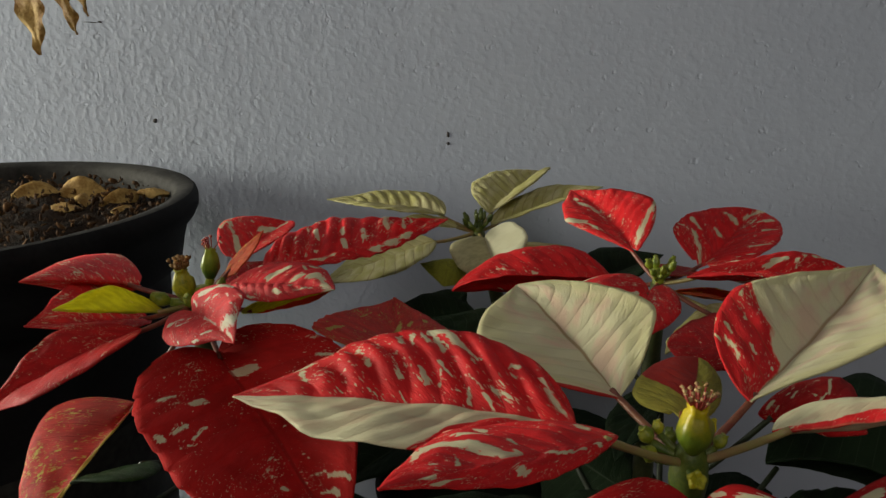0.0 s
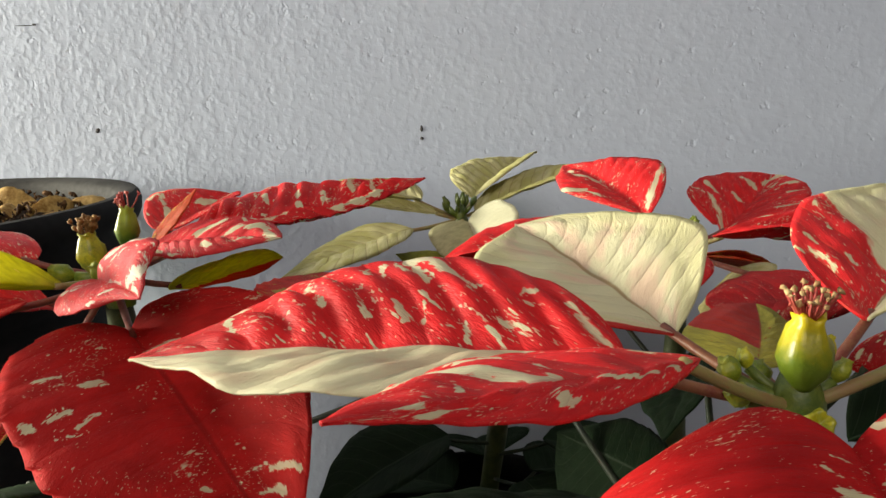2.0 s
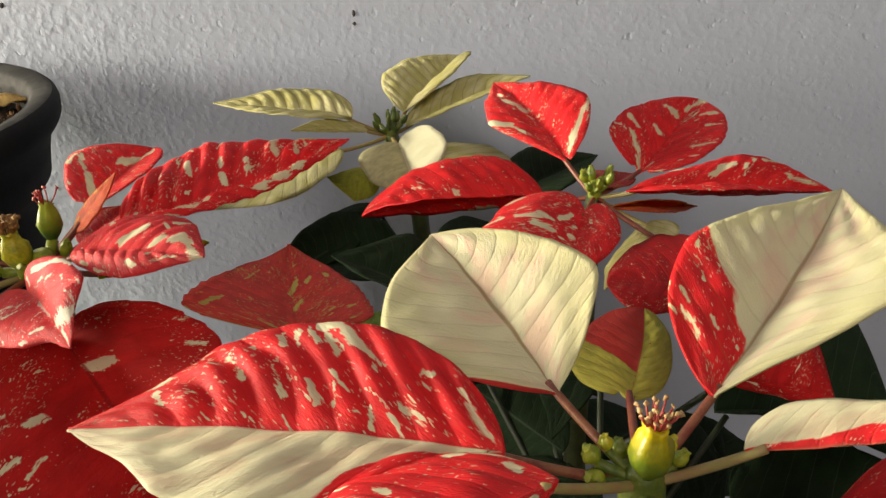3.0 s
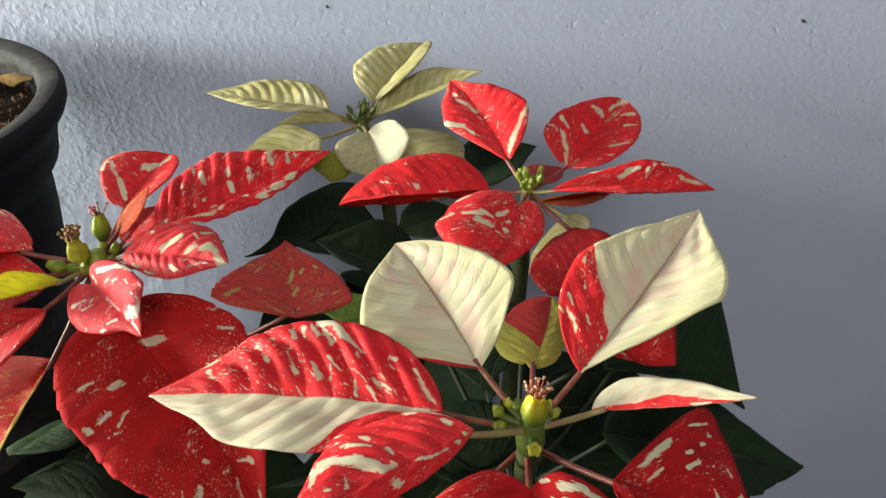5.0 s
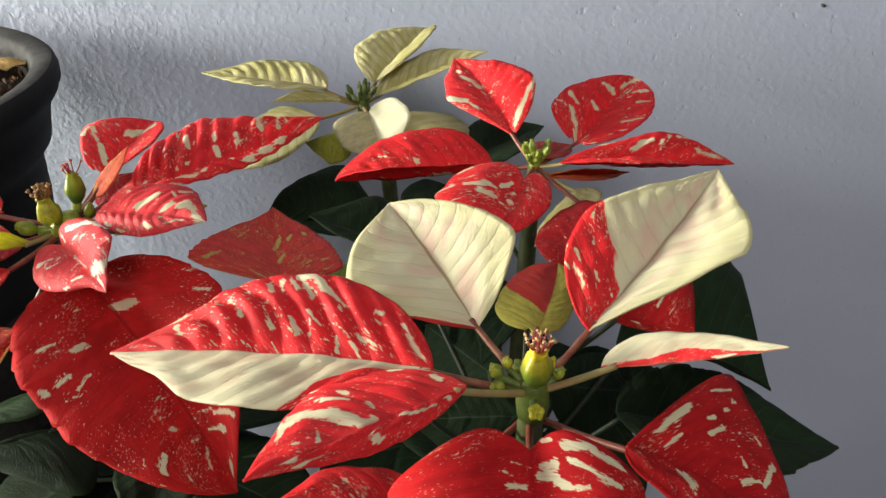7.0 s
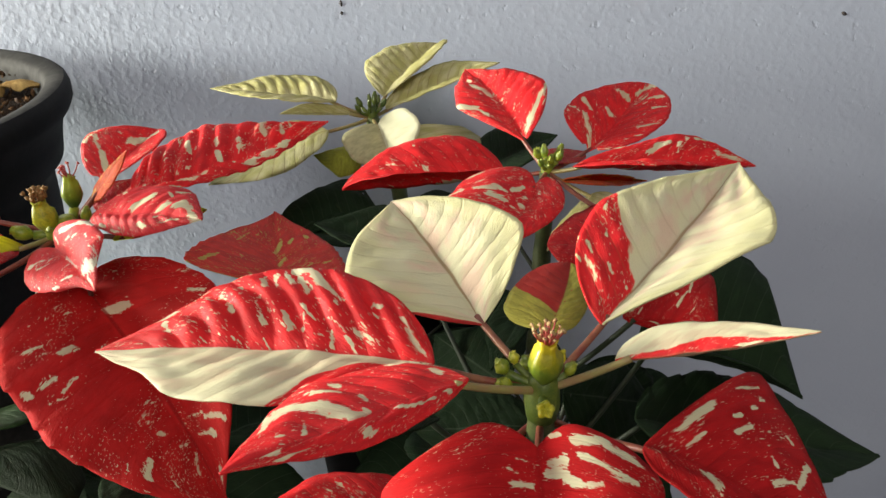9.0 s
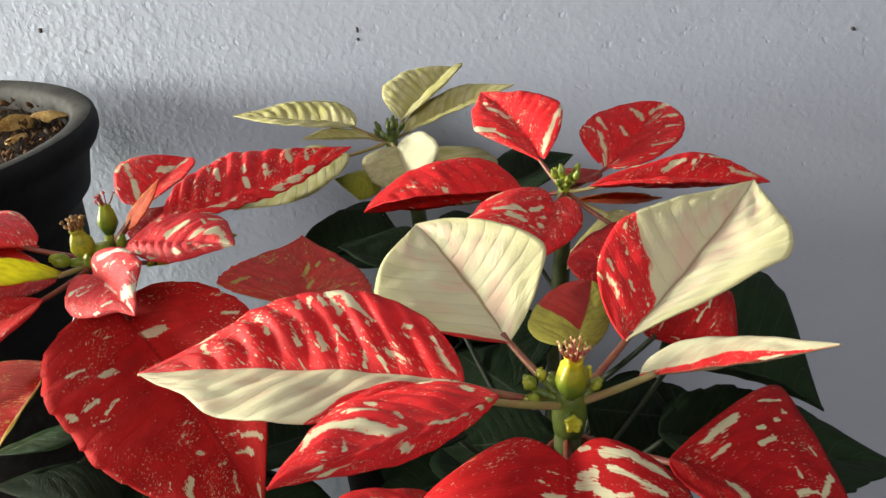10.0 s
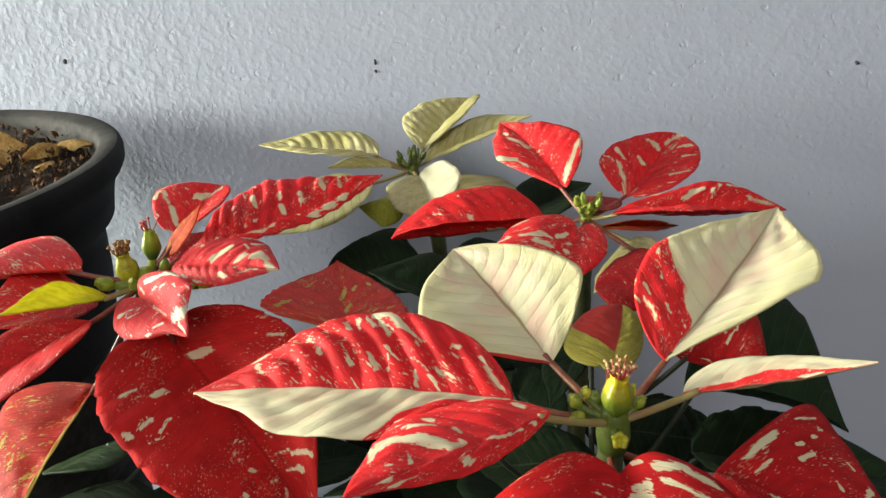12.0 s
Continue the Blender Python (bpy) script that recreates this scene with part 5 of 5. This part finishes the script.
# flower clusters
def cluster(plant, at, buds, label, material=None, wide=0.0045):
    """A flower head: a short thick heart with buds on stalks; a negative size gives an open cup."""
    at = Vector(at)
    heart = part("flower_head", tube_mesh(bow(at - Vector((0, 0, 0.010)), at + Vector((0, 0, 0.006)), (0, 0, 0), 3), [wide * 0.95, wide * 1.1, wide, wide * 0.6], 11), material or BUD, plant, label)
    for off, size, lean, mat, tall in buds:
        p = at + Vector(off)
        r = min(0.0018, abs(size) * 0.6)
        part("bud_stalk", tube_mesh(bow(at, p, (0, 0, -0.001), 3), [r * 1.2, r, r, r], 7), material or BUD, heart)
        bud("bud", heart, p, abs(size), lean, mat, "", tall, size < 0)
    return heart


def small_buds(count, seed, reach, size, material, tall=2.3):
    """Slim buds that spread from one point."""
    rnd = random.Random(seed)
    out = []
    for i in range(count):
        a, s = 2.4 * i + rnd.uniform(-0.4, 0.4), reach * math.sqrt((i + 0.3) / count)
        c = Vector((math.cos(a) * s, math.sin(a) * s, 0.004 + rnd.uniform(-0.001, 0.003)))
        out.append((tuple(c), size * rnd.uniform(0.75, 1.2), (c.x * 90, c.y * 90, 1), material, tall * rnd.uniform(0.8, 1.15)))
    return out


fc = cluster(front, (0.0365, 0.1690, 0.3270), [((0.0, -0.002, 0.0032), 0.0047, (0.04, 0, 1), CUP, 2.0), ((-0.0098, 0.001, 0.0035), 0.0021, (-0.6, 0, 1), BUD, 1.6), ((-0.0085, -0.002, 0.0010), 0.0022, (-0.8, -0.3, 0.6), BUD, 1.5), ((-0.0075, 0.003, 0.0050), 0.0016, (-0.2, 0.2, 0.9), URN, 1.7),
    ((0.0060, 0.001, 0.0035), 0.0017, (0.5, 0, 1), BUD, 1.9), ((0.0038, 0.0, 0.0075), 0.0015, (0.2, 0, 1), YELLOW_BUD, 2.2), ((0.0, -0.008, -0.0005), -0.0024, (0.1, -0.7, 0.5), YELLOW_BUD, 1.2), ((-0.004, 0.005, 0.001), 0.0020, (-0.2, 0.5, 1), BUD, 1.6)], "yellow-green flower head with an open yellow cup", HEART)
tuft(fc, (0.0368, 0.167, 0.3425), 0.0058, STAMEN, 24, 3, "dull red stamen with a pale tip", tip=ANTHER)
tuft(fc, (0.0368, 0.167, 0.3420), 0.0042, STAMEN, 12, 9)
cluster(front, (0.0460, 0.3480, 0.3165), small_buds(9, 4, 0.007, 0.0018, BUD), "head of small yellow-green flower buds", None, 0.0030)
cluster(rear, (-0.0550, 0.4320, 0.3160), small_buds(8, 6, 0.008, 0.0016, DARK_BUD, 2.9), "head of small dark green flower buds", DARK_BUD, 0.0034)
sc = cluster(side, (-0.1385, 0.2470, 0.3310), [((-0.0047, -0.0035, 0.0010), 0.0045, (-0.10, 0, 1), URN, 2.15), ((0.0008, 0.006, 0.0070), 0.0039, (0.10, 0, 1), GREEN_URN, 2.48), ((-0.0110, -0.005, 0.0005), 0.0030, (-1, -0.2, 0.4), BUD, 1.9), ((0.006, 0.002, 0.003), 0.0020, (0.4, 0, 1), BUD, 2.4), ((0.0, -0.007, 0.0), 0.0024, (-0.2, -0.5, 1), BUD, 2.0), ((-0.007, 0.001, 0.001), 0.0024, (-0.5, 0.2, 0.8), DARK_BUD, 1.6)], "ageing green and yellow flower head")
tuft(sc, (-0.1447, 0.2435, 0.3440), 0.0058, WITHERED, 30, 5, "withered brown stamen", True)
tuft(sc, (-0.1365, 0.2530, 0.3500), 0.0060, STAMEN, 9, 6, "dull red stamen")

# chips in the plaster
speck(-0.0990, 0.3580, 0.0012, 0.0022)
speck(-0.0990, 0.3510, 0.0013, 0.0012)
speck(0.2640, 0.3470, 0.0022, 0.0012, 0.5)
speck(-0.4040, 0.4475, 0.0080, 0.00035, 0.05)
speck(-0.3955, 0.4477, 0.0020, 0.0008, 0.2)
speck(-0.3550, 0.3660, 0.0016, 0.0022, 0.3)

# dry leaves and crumbs on the soil of the large pot
SOIL_Z = 0.3201
chips(big_pot, 0.148, SOIL_Z - FLOOR_Z, 1500, 8)
for x, y, z, size, turn, fold, arch, seed in (
        (-0.362, 0.476, 0.002, 0.036, (0.1, 0.0, 0.25), 0.85, 0.34, 6.0), (-0.318, 0.456, 0.002, 0.030, (0.15, -0.1, 1.1), 1.0, 0.26, 2.0),
        (-0.302, 0.474, 0.003, 0.026, (-0.2, 0.1, 0.4), 0.5, 0.15, 3.0), (-0.345, 0.452, 0.003, 0.028, (0.2, 0.1, 2.0), 0.6, 0.12, 4.0),
        (-0.390, 0.462, 0.003, 0.032, (-0.1, 0.1, 0.9), 0.8, 0.28, 7.0), (-0.340, 0.428, 0.002, 0.026, (0.1, 0.0, 2.7), 0.4, 0.10, 8.0),
        (-0.300, 0.432, 0.001, 0.020, (0.1, 0.0, 1.6), 0.5, 0.10, 9.0), (-0.266, 0.366, 0.003, 0.011, (0.2, 0.1, 0.8), 0.3, 0.10, 5.0)):
    dead_leaf((x, y, SOIL_Z + z), size, turn, fold, arch, seed)

# dry leaves that hang into the upper corner
hanger = tagged(new("dry_hanging_plant"), "withered golden-brown leaves hanging from a dry stem", "dry plant")
stem_top = (-0.292, 0.345, 0.520)
part("stem", tube_mesh(bow((-0.300, 0.345, TOP), stem_top, (0.004, 0, 0), 10), [0.0016] * 11, 7), DEAD, hanger)
for b, t, w, seed in (((-0.276, 0.345, 0.470), (-0.271, 0.342, 0.424), 0.010, 1.0), ((-0.262, 0.346, 0.468), (-0.252, 0.346, 0.434), 0.007, 2.0), ((-0.254, 0.348, 0.474), (-0.246, 0.349, 0.443), 0.007, 3.0)):
    part("dead_leaf", blade_mesh(b, t, Vector(b) * 0.6 + Vector(t) * 0.4 + Vector((-w, 0.002, 0)), Vector(b) * 0.6 + Vector(t) * 0.4 + Vector((w, -0.002, 0)), seed=seed, ripple=1.5, wave=4.0, nu=30, nv=5), DEAD, hanger)
    part("twig", tube_mesh(bow(stem_top, b, (0, 0, 0.01), 5), [0.001] * 6, 6), DEAD, hanger)
